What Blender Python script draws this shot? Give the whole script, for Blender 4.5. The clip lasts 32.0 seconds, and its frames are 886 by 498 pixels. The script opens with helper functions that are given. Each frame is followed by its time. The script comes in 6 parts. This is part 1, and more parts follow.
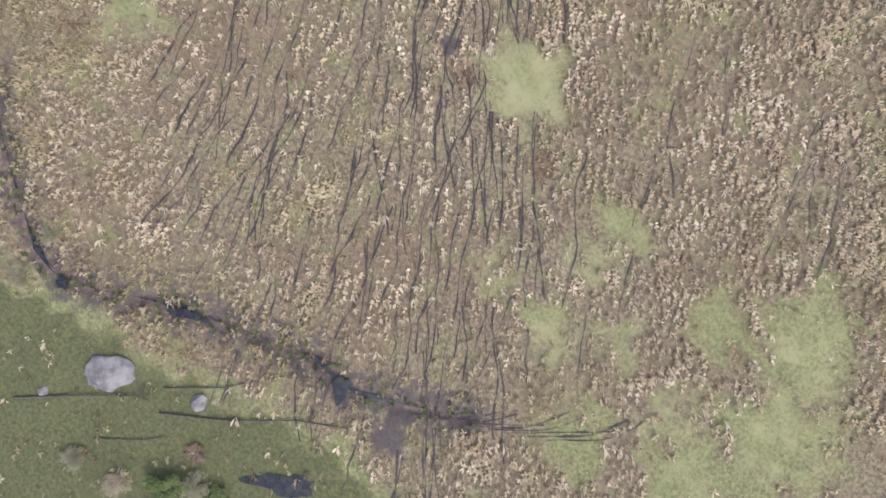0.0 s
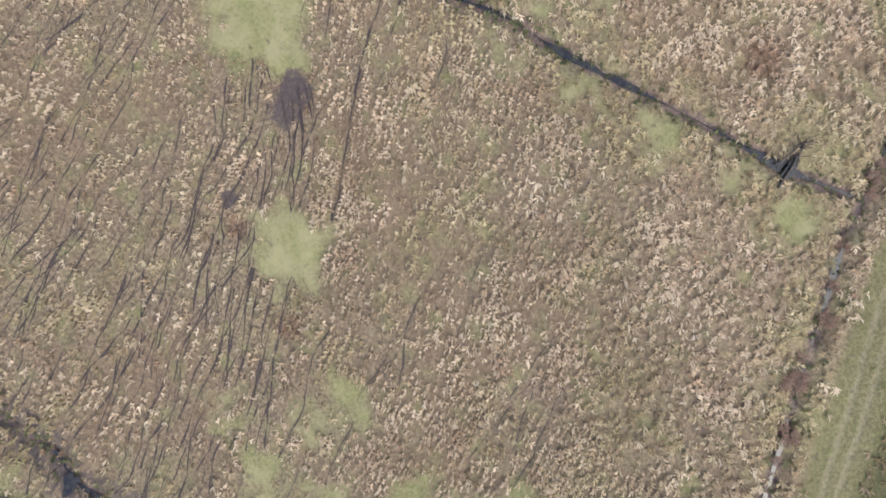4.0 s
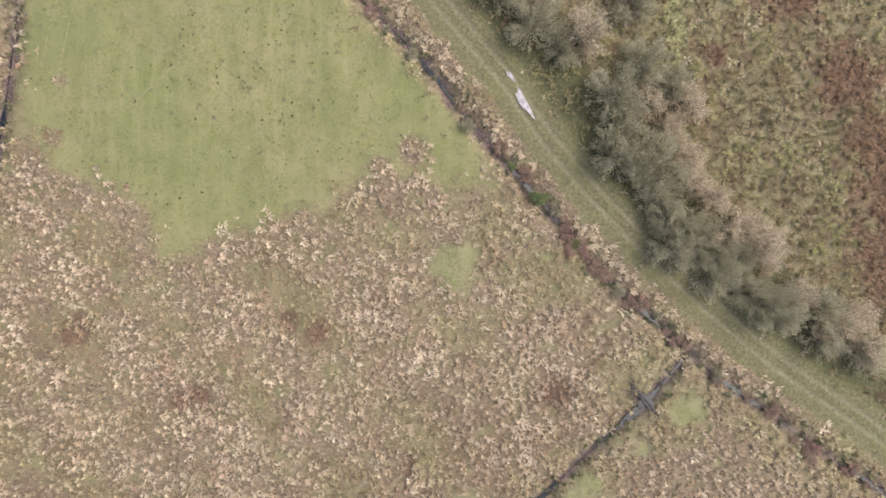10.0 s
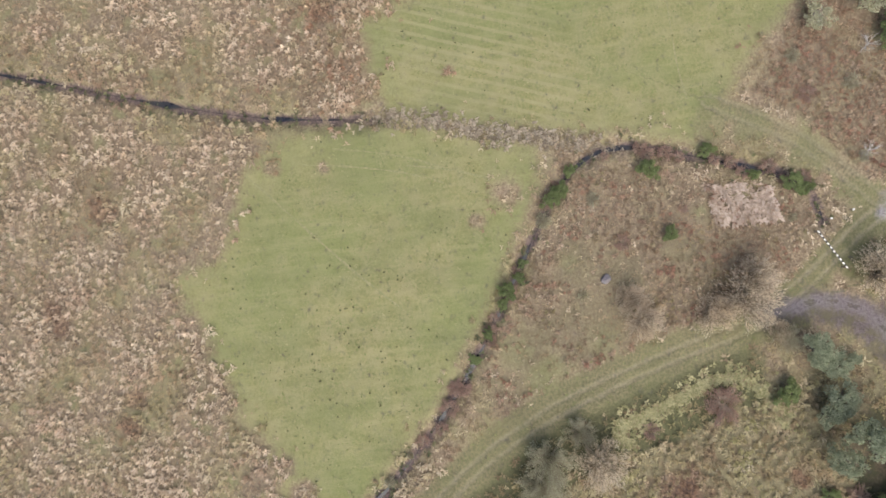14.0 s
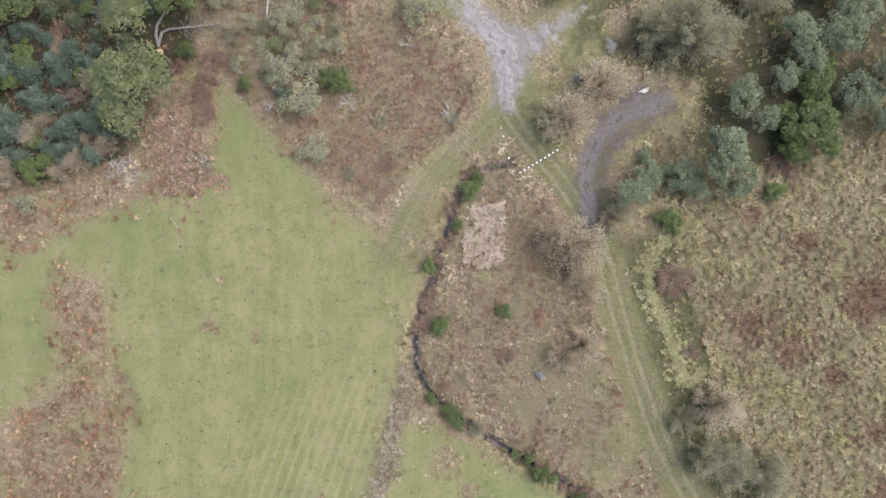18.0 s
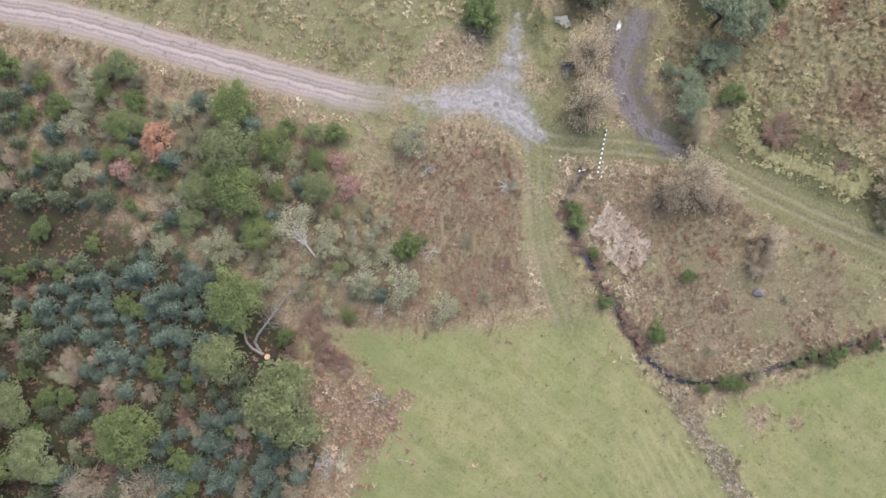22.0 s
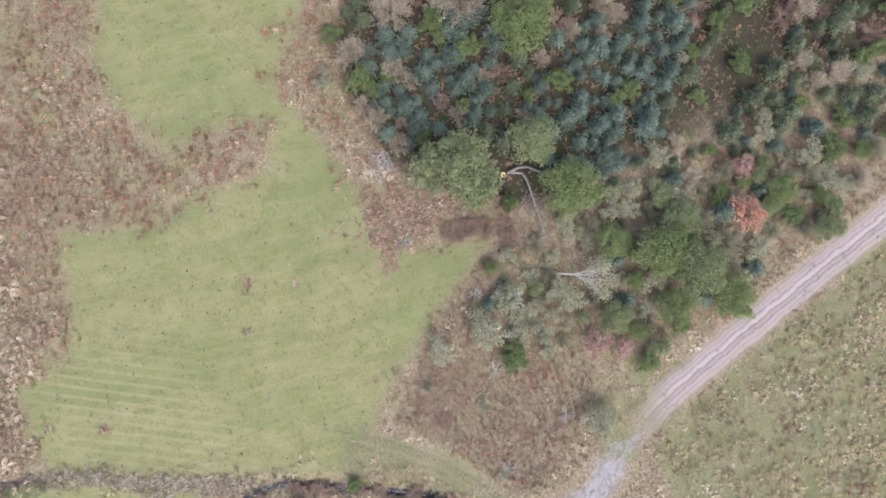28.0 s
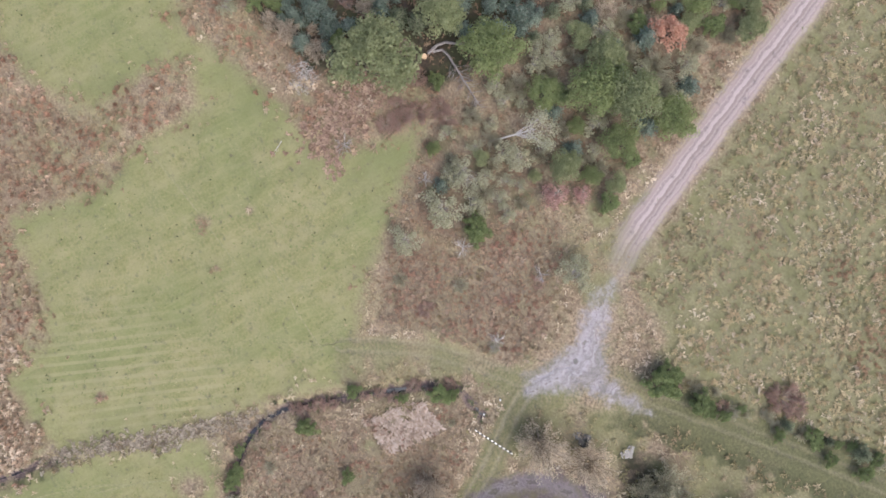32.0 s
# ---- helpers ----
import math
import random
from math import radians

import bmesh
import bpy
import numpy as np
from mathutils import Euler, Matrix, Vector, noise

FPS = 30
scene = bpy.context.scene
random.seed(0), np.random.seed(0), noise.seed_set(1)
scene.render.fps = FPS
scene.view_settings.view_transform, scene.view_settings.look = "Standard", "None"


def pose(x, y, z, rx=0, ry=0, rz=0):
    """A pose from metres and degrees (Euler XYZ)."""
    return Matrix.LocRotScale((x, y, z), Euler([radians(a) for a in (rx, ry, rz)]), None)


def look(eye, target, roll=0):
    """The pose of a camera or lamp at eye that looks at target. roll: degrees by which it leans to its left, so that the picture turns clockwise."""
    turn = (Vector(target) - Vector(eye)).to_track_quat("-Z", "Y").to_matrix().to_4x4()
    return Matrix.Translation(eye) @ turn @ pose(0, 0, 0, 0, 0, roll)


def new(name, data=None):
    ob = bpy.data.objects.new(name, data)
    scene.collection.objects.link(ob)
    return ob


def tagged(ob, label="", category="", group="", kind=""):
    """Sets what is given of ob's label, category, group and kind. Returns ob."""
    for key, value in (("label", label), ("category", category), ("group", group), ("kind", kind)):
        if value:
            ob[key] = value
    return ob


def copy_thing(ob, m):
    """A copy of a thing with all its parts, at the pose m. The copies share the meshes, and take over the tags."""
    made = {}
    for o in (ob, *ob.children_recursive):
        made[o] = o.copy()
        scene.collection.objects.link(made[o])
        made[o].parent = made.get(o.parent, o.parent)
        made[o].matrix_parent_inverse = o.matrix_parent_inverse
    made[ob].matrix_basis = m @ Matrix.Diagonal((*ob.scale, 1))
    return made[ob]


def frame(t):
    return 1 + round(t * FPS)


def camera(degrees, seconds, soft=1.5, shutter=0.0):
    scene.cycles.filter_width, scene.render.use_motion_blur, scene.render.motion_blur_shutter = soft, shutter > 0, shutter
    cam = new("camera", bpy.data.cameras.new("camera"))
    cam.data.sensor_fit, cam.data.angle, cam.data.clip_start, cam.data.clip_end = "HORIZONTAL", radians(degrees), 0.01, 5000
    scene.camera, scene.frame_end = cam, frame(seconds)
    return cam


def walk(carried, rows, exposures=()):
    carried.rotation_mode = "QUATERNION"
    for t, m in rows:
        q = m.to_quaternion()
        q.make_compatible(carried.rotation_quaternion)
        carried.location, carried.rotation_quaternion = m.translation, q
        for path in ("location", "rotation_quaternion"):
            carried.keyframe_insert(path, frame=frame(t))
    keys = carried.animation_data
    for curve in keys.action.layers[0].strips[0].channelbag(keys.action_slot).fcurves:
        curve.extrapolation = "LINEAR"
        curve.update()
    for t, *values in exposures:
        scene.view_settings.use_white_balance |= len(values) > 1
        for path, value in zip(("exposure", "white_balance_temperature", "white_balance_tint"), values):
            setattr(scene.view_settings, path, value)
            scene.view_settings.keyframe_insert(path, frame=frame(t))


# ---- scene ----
# ---------------------------------------------------------------- camera
PATH = [
    (0.0, 73.41, -169.38, 63.21, 0.37, 0.57, 59.37),
    (0.5, 73.40, -166.25, 63.68, 0.43, 0.85, 59.34),
    (1.0, 72.59, -162.40, 64.34, -0.09, 1.01, 59.31),
    (1.5, 71.47, -158.57, 64.98, -0.76, 0.99, 59.15),
    (2.0, 70.96, -153.87, 65.57, -0.98, 1.50, 59.09),
    (2.5, 69.96, -149.80, 66.36, -1.28, 1.35, 59.20),
    (3.0, 68.85, -143.29, 65.80, -1.84, 2.93, 67.35),
    (3.5, 68.43, -138.67, 66.28, -1.34, 3.29, 70.94),
    (5.5, 64.65, -122.31, 70.18, 0.04, 1.67, 72.72),
    (6.0, 63.58, -117.60, 71.85, -0.05, 1.76, 72.32),
    (6.5, 62.22, -114.07, 73.57, -0.39, 1.49, 69.64),
    (7.0, 60.39, -109.03, 74.89, -1.21, 1.35, 52.48),
    (7.5, 58.72, -103.69, 75.63, -2.03, 0.64, 25.61),
    (8.0, 55.43, -98.92, 76.75, -2.04, -0.61, 8.46),
    (8.5, 53.27, -94.30, 77.56, -1.79, -0.44, 3.90),
    (9.0, 50.53, -89.30, 78.13, -1.58, -0.30, 2.22),
    (9.5, 47.98, -85.21, 78.85, -1.46, -0.17, 1.16),
    (10.0, 44.35, -80.95, 79.88, -1.24, -0.44, 0.43),
    (10.5, 40.98, -77.58, 80.74, -0.40, -0.54, -0.07),
    (11.0, 37.88, -73.68, 81.73, -0.05, -0.35, -0.38),
    (12.0, 30.52, -63.50, 83.80, 0.30, -0.53, -1.37),
    (12.5, 25.46, -58.94, 84.83, 0.68, -1.29, -1.94),
    (13.0, 22.03, -54.75, 85.52, 2.25, -0.76, 9.35),
    (13.5, 14.36, -46.02, 85.99, 0.18, 0.77, 51.38),
    (14.0, 10.52, -44.42, 86.41, -0.00, 1.77, 82.58),
    (14.5, 8.82, -41.19, 86.67, 0.42, 1.78, 84.86),
    (15.0, 6.96, -38.25, 87.02, 0.56, 1.46, 84.04),
    (15.5, 4.91, -30.96, 87.35, -0.76, 0.15, 49.03),
    (17.5, 6.07, -11.32, 88.53, -0.72, 0.56, 0.03),
    (18.0, 3.83, -7.87, 88.81, -0.03, 0.17, -0.20),
    (18.5, 2.01, -3.97, 89.23, -0.01, 0.27, -0.18),
    (19.0, 0.00, 0.00, 89.57, -0.24, 0.49, -0.00),
    (19.5, -1.96, 2.63, 89.61, -0.13, 0.55, -0.42),
    (20.0, -2.58, 5.30, 89.54, -0.01, -0.51, -19.51),
    (20.5, -1.46, 7.73, 89.45, -0.31, -1.28, -43.80),
    (21.0, -3.38, 9.07, 89.43, -0.11, -0.94, -47.27),
    (21.5, -5.63, 10.39, 89.47, -0.07, -0.58, -47.89),
    (22.0, -8.33, 11.89, 89.44, -0.03, -0.20, -48.08),
    (22.5, -11.08, 12.99, 89.43, 0.01, 0.16, -48.17),
    (23.0, -13.90, 14.00, 89.31, -0.04, 0.63, -48.03),
    (23.5, -16.82, 14.73, 89.30, -0.06, 1.00, -47.90),
    (24.0, -19.70, 15.13, 89.17, -0.39, 1.19, -48.29),
    (24.5, -21.34, 15.04, 89.03, -0.46, 1.30, -49.01),
    (25.0, -22.33, 15.35, 88.93, -0.55, 1.23, -48.95),
    (25.5, -23.28, 14.48, 89.10, -0.47, 1.70, -48.80),
    (26.0, -27.78, 10.85, 89.18, -2.12, 2.51, -33.91),
    (26.5, -27.53, 11.04, 89.03, -0.63, 4.07, 5.93),
    (28.5, -28.38, 10.44, 89.19, -0.87, 0.19, 82.12),
    (29.0, -26.79, 10.87, 89.32, -0.65, 0.25, 82.10),
    (29.5, -24.90, 11.74, 89.40, -0.82, 0.54, 82.20),
    (30.0, -22.60, 12.12, 89.58, -1.17, 0.57, 82.62),
    (30.5, -20.34, 12.41, 89.64, -1.58, 0.76, 82.59),
    (31.0, -17.46, 12.27, 89.68, -1.69, 0.57, 77.52),
    (31.5, -15.44, 12.06, 89.70, -1.90, 0.34, 69.66),
    (32.0, -12.74, 11.90, 89.61, -1.69, 0.46, 63.22),
]
cam = camera(70, 32.0, soft=1.6)
walk(cam, [(t, pose(x, y, z, rx, ry, rz)) for t, x, y, z, rx, ry, rz in PATH],
     exposures=[(0.0, 0.92, 5650, 8), (3.5, 0.83, 5750, 8), (6.0, 0.88, 6300, 12), (11.0, 0.78, 6100, 10), (15.0, 0.71, 6050, 9), (18.0, 0.80, 5800, 6.5), (24.0, 0.92, 5680, 8), (26.0, 1.03, 5420, 9), (29.0, 0.88, 5650, 12), (32.0, 0.79, 5700, 13)])

# ---------------------------------------------------------------- light
SUN_AZ, SUN_EL = radians(72), radians(54)      # azimuth from +y towards +x
world = bpy.data.worlds.new("sky")
scene.world = world
world.use_nodes = True
sky = world.node_tree.nodes.new("ShaderNodeTexSky")
sky.sky_type, sky.sun_disc = "NISHITA", False
sky.sun_elevation, sky.sun_rotation = SUN_EL, SUN_AZ
sky.dust_density, sky.air_density, sky.ozone_density = 6.0, 1.0, 0.6
world.node_tree.links.new(sky.outputs[0], world.node_tree.nodes["Background"].inputs[0])
world.node_tree.nodes["Background"].inputs[1].default_value = 0.15
sun = new("sun", bpy.data.lights.new("sun", "SUN"))
sun.data.energy, sun.data.angle, sun.data.color = 1.4, radians(66), (1.0, 0.90, 0.76)
to_sun = Vector((math.sin(SUN_AZ) * math.cos(SUN_EL), math.cos(SUN_AZ) * math.cos(SUN_EL), math.sin(SUN_EL)))
sun.matrix_world = look(to_sun * 200, (0, 0, 0))

# ---------------------------------------------------------------- helpers
rng = np.random.default_rng(7)


class Nodes:
    """A small builder for node materials."""

    def __init__(self, name):
        self.mat = bpy.data.materials.new(name)
        self.mat.use_nodes = True
        self.tree = self.mat.node_tree
        self.bsdf = self.tree.nodes["Principled BSDF"]

    def node(self, kind, **props):
        n = self.tree.nodes.new(kind)
        for key, value in props.items():
            if key == "operation":
                n.operation = value
            elif key == "attribute_name":
                n.attribute_name = value
            elif key == "blend_type":
                n.blend_type = value
        return n

    def put(self, socket, value):
        if isinstance(value, bpy.types.NodeSocket):
            self.tree.links.new(value, socket)
        elif isinstance(value, tuple):
            socket.default_value = (*value, 1.0) if len(value) == 3 and len(socket.default_value) == 4 else value
        else:
            socket.default_value = value

    def coord(self):
        return self.node("ShaderNodeTexCoord").outputs["Object"]

    def attr(self, name):
        return self.node("ShaderNodeAttribute", attribute_name=name).outputs["Fac"]

    def island(self):
        return self.node("ShaderNodeNewGeometry").outputs["Random Per Island"]

    def thing(self):
        return self.node("ShaderNodeObjectInfo").outputs["Random"]

    def noise(self, scale, detail=4.0, rough=0.6, coords=None, stretch=None, turn=0.0):
        n = self.node("ShaderNodeTexNoise")
        c = coords or self.coord()
        if stretch:
            mp = self.node("ShaderNodeMapping")
            self.put(mp.inputs["Vector"], c)
            mp.inputs["Scale"].default_value = stretch
            mp.inputs["Rotation"].default_value = (0, 0, turn)
            c = mp.outputs[0]
        self.put(n.inputs["Vector"], c)
        n.inputs["Scale"].default_value, n.inputs["Detail"].default_value, n.inputs["Roughness"].default_value = scale, detail, rough
        return n.outputs["Fac"]

    def math(self, op, a, b=0.0, c=None):
        n = self.node("ShaderNodeMath", operation=op)
        self.put(n.inputs[0], a)
        self.put(n.inputs[1], b)
        if c is not None:
            self.put(n.inputs[2], c)
        return n.outputs[0]

    def ramp(self, value, lo, hi, a=0.0, b=1.0):
        n = self.node("ShaderNodeMapRange")
        n.interpolation_type = "SMOOTHSTEP"
        for i, v in enumerate((value, lo, hi, a, b)):
            self.put(n.inputs[i], v)
        return n.outputs[0]

    def mix(self, fac, a, b, blend="MIX"):
        n = self.node("ShaderNodeMixRGB", blend_type=blend)
        self.put(n.inputs[0], fac)
        self.put(n.inputs[1], a)
        self.put(n.inputs[2], b)
        return n.outputs[0]

    def finish(self, color, rough=0.9, bump=None, strength=0.5, distance=0.1, spec=0.2, through_light=0.0):
        self.put(self.bsdf.inputs["Base Color"], color)
        self.put(self.bsdf.inputs["Roughness"], rough)
        self.bsdf.inputs["Specular IOR Level"].default_value = spec
        if bump is not None:
            n = self.node("ShaderNodeBump")
            n.inputs["Strength"].default_value, n.inputs["Distance"].default_value = strength, distance
            self.put(n.inputs["Height"], bump)
            self.put(self.bsdf.inputs["Normal"], n.outputs[0])
        if through_light:
            t, mx = self.node("ShaderNodeBsdfTranslucent"), self.node("ShaderNodeMixShader")
            self.put(t.inputs["Color"], color)
            mx.inputs[0].default_value = through_light
            self.tree.links.new(self.bsdf.outputs[0], mx.inputs[1])
            self.tree.links.new(t.outputs[0], mx.inputs[2])
            self.tree.links.new(mx.outputs[0], self.tree.nodes["Material Output"].inputs["Surface"])
        return self.mat


def smooth_line(points, step=2.0):
    """A Catmull-Rom line through the points, in even steps."""
    p = np.array(points, float)
    p = np.vstack([2 * p[0] - p[1], p, 2 * p[-1] - p[-2]])
    out = []
    for i in range(1, len(p) - 2):
        n = max(2, int(np.hypot(*(p[i + 1] - p[i])) / step))
        for u in np.arange(n) / n:
            a, b, c, d = p[i - 1], p[i], p[i + 1], p[i + 2]
            out.append(0.5 * (2 * b + (c - a) * u + (2 * a - 5 * b + 4 * c - d) * u * u + (3 * b - a - 3 * c + d) * u ** 3))
    out.append(p[-2])
    return np.array(out)


def line_distance(x, y, line):
    """The signed distance of points from a line (left of it is positive)."""
    best = np.full(x.shape, 1e9)
    sign = np.ones(x.shape)
    for (ax, ay), (bx, by) in zip(line[:-1], line[1:]):
        dx, dy = bx - ax, by - ay
        u = np.clip(((x - ax) * dx + (y - ay) * dy) / (dx * dx + dy * dy + 1e-9), 0, 1)
        d = np.hypot(x - ax - u * dx, y - ay - u * dy)
        near = d < best
        best = np.where(near, d, best)
        sign = np.where(near, np.sign(dx * (y - ay) - dy * (x - ax)), sign)
    return best * np.where(sign == 0, 1, sign)


def inside(x, y, poly):
    """The signed distance from the edge of a closed outline, positive within it."""
    p = np.array(poly, float)
    hit = np.zeros(x.shape, bool)
    for (ax, ay), (bx, by) in zip(p, np.roll(p, -1, 0)):
        if ay != by:
            hit ^= ((ay > y) != (by > y)) & (x < (bx - ax) * (y - ay) / (by - ay) + ax)
    d = np.abs(line_distance(x, y, np.vstack([p, p[:1]])))
    return np.where(hit, d, -d)


def wobble(x, y, size, seed=0.0):
    """Smooth plan noise between about -1 and 1, from a few turned waves."""
    r = np.random.default_rng(int(seed * 10) + 3)
    v = np.zeros(x.shape)
    for k in range(7):
        a, ph, s = r.uniform(0, math.tau), r.uniform(0, math.tau), r.uniform(0.6, 1.7) / size * math.tau
        v += np.sin((x * math.cos(a) + y * math.sin(a)) * s + ph + 1.5 * np.sin((y * math.cos(a) - x * math.sin(a)) * s * 0.7 + ph))
    return v / 3.2


def blobs(x, y, spots):
    """Soft round patches: x, y, radius."""
    v = np.zeros(x.shape)
    for bx, by, br in spots:
        v = np.maximum(v, 1.25 - np.hypot(x - bx, y - by) / br)
    return v


def mesh_from(name, verts, faces, mat, attrs=None, smooth=False):
    """A mesh from arrays; faces all have the same number of corners."""
    me = bpy.data.meshes.new(name)
    verts, faces = np.asarray(verts, np.float32), np.asarray(faces, np.int32)
    n, k = faces.shape
    me.vertices.add(len(verts))
    me.vertices.foreach_set("co", verts.ravel())
    me.loops.add(n * k)
    me.loops.foreach_set("vertex_index", faces.ravel())
    me.polygons.add(n)
    me.polygons.foreach_set("loop_start", np.arange(n, dtype=np.int32) * k)
    me.polygons.foreach_set("loop_total", np.full(n, k, np.int32))
    if smooth:
        me.polygons.foreach_set("use_smooth", np.ones(n, bool))
    for key, value in (attrs or {}).items():
        me.attributes.new(key, "FLOAT", "POINT").data.foreach_set("value", np.asarray(value, np.float32).ravel())
    me.update(calc_edges=True)
    me.materials.append(mat)
    return me


def under(name, data, parent, label=""):
    ob = new(name, data)
    ob.parent = parent
    if label:
        ob["label"] = label
    return ob


# ---------------------------------------------------------------- plan
TRACK = smooth_line([(150, -143), (118, -118), (106.5, -109.8), (96.9, -103), (88, -97), (78.4, -89.1), (70.2, -81.6), (63.8, -75.2), (57.5, -67.8),
                     (52.2, -60.5), (46, -53.4), (40, -45.8), (35.2, -37.3), (31.6, -28), (28.4, -17.4), (26, -8), (24.2, -1)])
BARRIER_TRACK = smooth_line([(25.7, -6.5), (21, 0.6), (16.5, 6.4), (13.2, 11), (12.4, 17)])
MUD = smooth_line([(24.6, -6), (23.6, 0), (24, 5), (26.5, 9), (31, 11.5), (38, 14)])
SAND = smooth_line([(13, 13), (12.6, 18.6), (8.6, 24), (3.6, 29.6), (-0.5, 35.3), (-4.6, 43.2), (-8.2, 50.3), (-13.5, 60.9), (-18.4, 71), (-24.5, 81), (-42, 108)])
ARM_EAST = smooth_line([(13, 18.5), (19, 24.4), (30.9, 35.6), (47.6, 50.6), (78, 76)])
ARM_WEST = smooth_line([(12.2, 14), (11, 11.5), (7, 7.8), (1.6, 2), (-2, -3.6), (-5, -9)])
DITCH_REED = smooth_line([(16, -158), (23.6, -148.5), (27.5, -144.9), (33.5, -137.2), (41.1, -130.7), (46.9, -124.3), (51.8, -120.4), (56.9, -115.4), (63.7, -108.8),
                          (70.8, -102.3), (75.8, -96.6)])
DITCH_SOUTH = smooth_line([(34, -200), (40, -202.3), (51.7, -205), (56.5, -203.6), (62.8, -197), (69.5, -191.2), (76, -186.2), (79.5, -185.4), (84.4, -180.8), (88.5, -176.1)])
DITCH_TRACK = smooth_line([(140, -142), (117, -125), (105.5, -116.2), (94.4, -108.7), (86.7, -103.4), (80.2, -98.8), (76, -95.3), (70, -89.9), (63.6, -84), (58.8, -78.2),
                           (53.2, -72.1), (48, -66.4), (43.8, -61), (39.5, -56.2), (33.2, -50.2), (27.2, -45.5), (22, -41.8), (16.4, -38.4), (9.3, -34), (4.2, -30.6),
                           (0.6, -26.4), (-0.4, -21.4), (1.6, -13.2), (4.4, -5.2), (6, -0.4), (8, 2.8), (13, 4.3)])
DITCH_FIELD = smooth_line([(-24, -112), (-20.4, -100.2), (-16, -87), (-12.8, -76.5), (-10.6, -67.5), (-9, -56.4), (-8.6, -53.5)])
OLD_BANK = smooth_line([(-8.6, -53.5), (-7.8, -47), (-5, -39.5), (-2.6, -31), (-0.6, -23.5)])
FIELD_SOUTH = [(1.5, -32.5), (9.2, -36.6), (17.6, -41.2), (31.5, -50.6), (40.2, -59.2), (48.6, -68.6), (51, -74.5), (46.5, -75), (41.5, -73.5), (34, -73.6), (30, -77.5),
               (17, -81), (9.5, -85.3), (7.5, -78), (4, -75.5), (-3.5, -73.5), (-8.6, -65), (-8.4, -57), (-6.9, -47), (-4.3, -39.5), (-2.0, -33)]
FIELD_NORTH = [(-27.5, 15), (-22.7, 10.1), (-15.5, 2.5), (-8.3, -4.7), (0.2, -11.5), (-1.7, -18), (-3.2, -27.5), (-5.8, -40), (-9, -53), (-22, -54), (-25, -46),
               (-28.7, -44.5), (-42, -43), (-40, -27.5), (-43.5, -24), (-44, -12), (-50.4, -10), (-52, -17), (-50.2, -25), (-58.2, -31.3), (-66, -33), (-95, -20),
               (-105, 10), (-92, 23.5), (-81.7, 15.6), (-74, 5), (-62.3, -5.6), (-56, -9.2), (-48, -4.8), (-39.6, -1.1), (-30, 0.5), (-28, 10)]
WOOD = [(-30, 85), (-24.5, 78), (-19.5, 64), (-12.5, 49), (-7, 36), (-9.5, 26), (-9, 14), (-16, 8.3), (-25, 14.4), (-29, 18), (-36, 16), (-41, 4), (-54.3, 0), (-62, 0.8),
        (-78, 14.5), (-91, 25.5), (-112, 42), (-112, 112), (-46, 112)]
COPSE = [(24, 20), (29, 23), (36, 24), (48, 34), (62, 46), (74, 40), (66, 16), (52, 4), (44, 2), (38, 6), (39.5, 15), (31.5, 17.5)]
HEATH = [(-7, 27), (0, 23.5), (6.5, 18), (8.5, 12), (-6, -3), (-15.5, 3.6), (-9.9, 11), (-9.4, 20)]
ISLAND = [(8.5, 2), (12.5, 3.2), (18, -0.5), (21.5, -5), (24.5, -16.3), (29, -27.5), (35, -41), (28, -44.5), (13.3, -35), (3.5, -28), (1.3, -22.7), (4.5, -13.1)]
LUSH = [(63.2, -153.5, 3), (79.8, -153.2, 2.2), (83.6, -164.6, 2.5), (99, -143.5, 6.5), (106, -151, 7), (105, -160, 6), (93, -150, 4), (96, -168, 4), (36, -184.6, 2), (36.4, -149, 4.2), (40.5, -152.5, 2.6),
        (33.5, -144.5, 2.8), (76.3, -102.8, 2.5), (63.9, -112.2, 2), (46.7, -84.8, 3.5), (9, -135, 6), (17, -140, 4.5), (13, -128, 4.5), (19, -132.5, 4.5), (37, -147.5, 4), (66, -212, 9), (74, -204, 6), (80, -197, 6), (61, -205, 4), (56, -212, 7)]
HOLLOWS = [(59.5, -100.9, 2.8), (40.7, -110.2, 1.4), (-24.7, -59.8, 2), (29.2, -93.3, 2.2), (25.5, -92, 1.8), (11.7, -102.3, 1.8), (14.1, -101.2, 1.6), (-1.4, -93.4, 2.5),
           (26.6, -145.6, 1.6), (47, -148.5, 3), (58.5, -159, 1.6), (70.5, -157, 1.8), (67, -43, 4.5), (75, -41, 5.5), (82, -43, 5.5), (47, -20, 3.6), (54, -21, 3.6), (63, -15, 4.5), (86, -50, 4),
           (58, -26, 1.8), (61, -35, 1.8), (-42, -26, 1)]


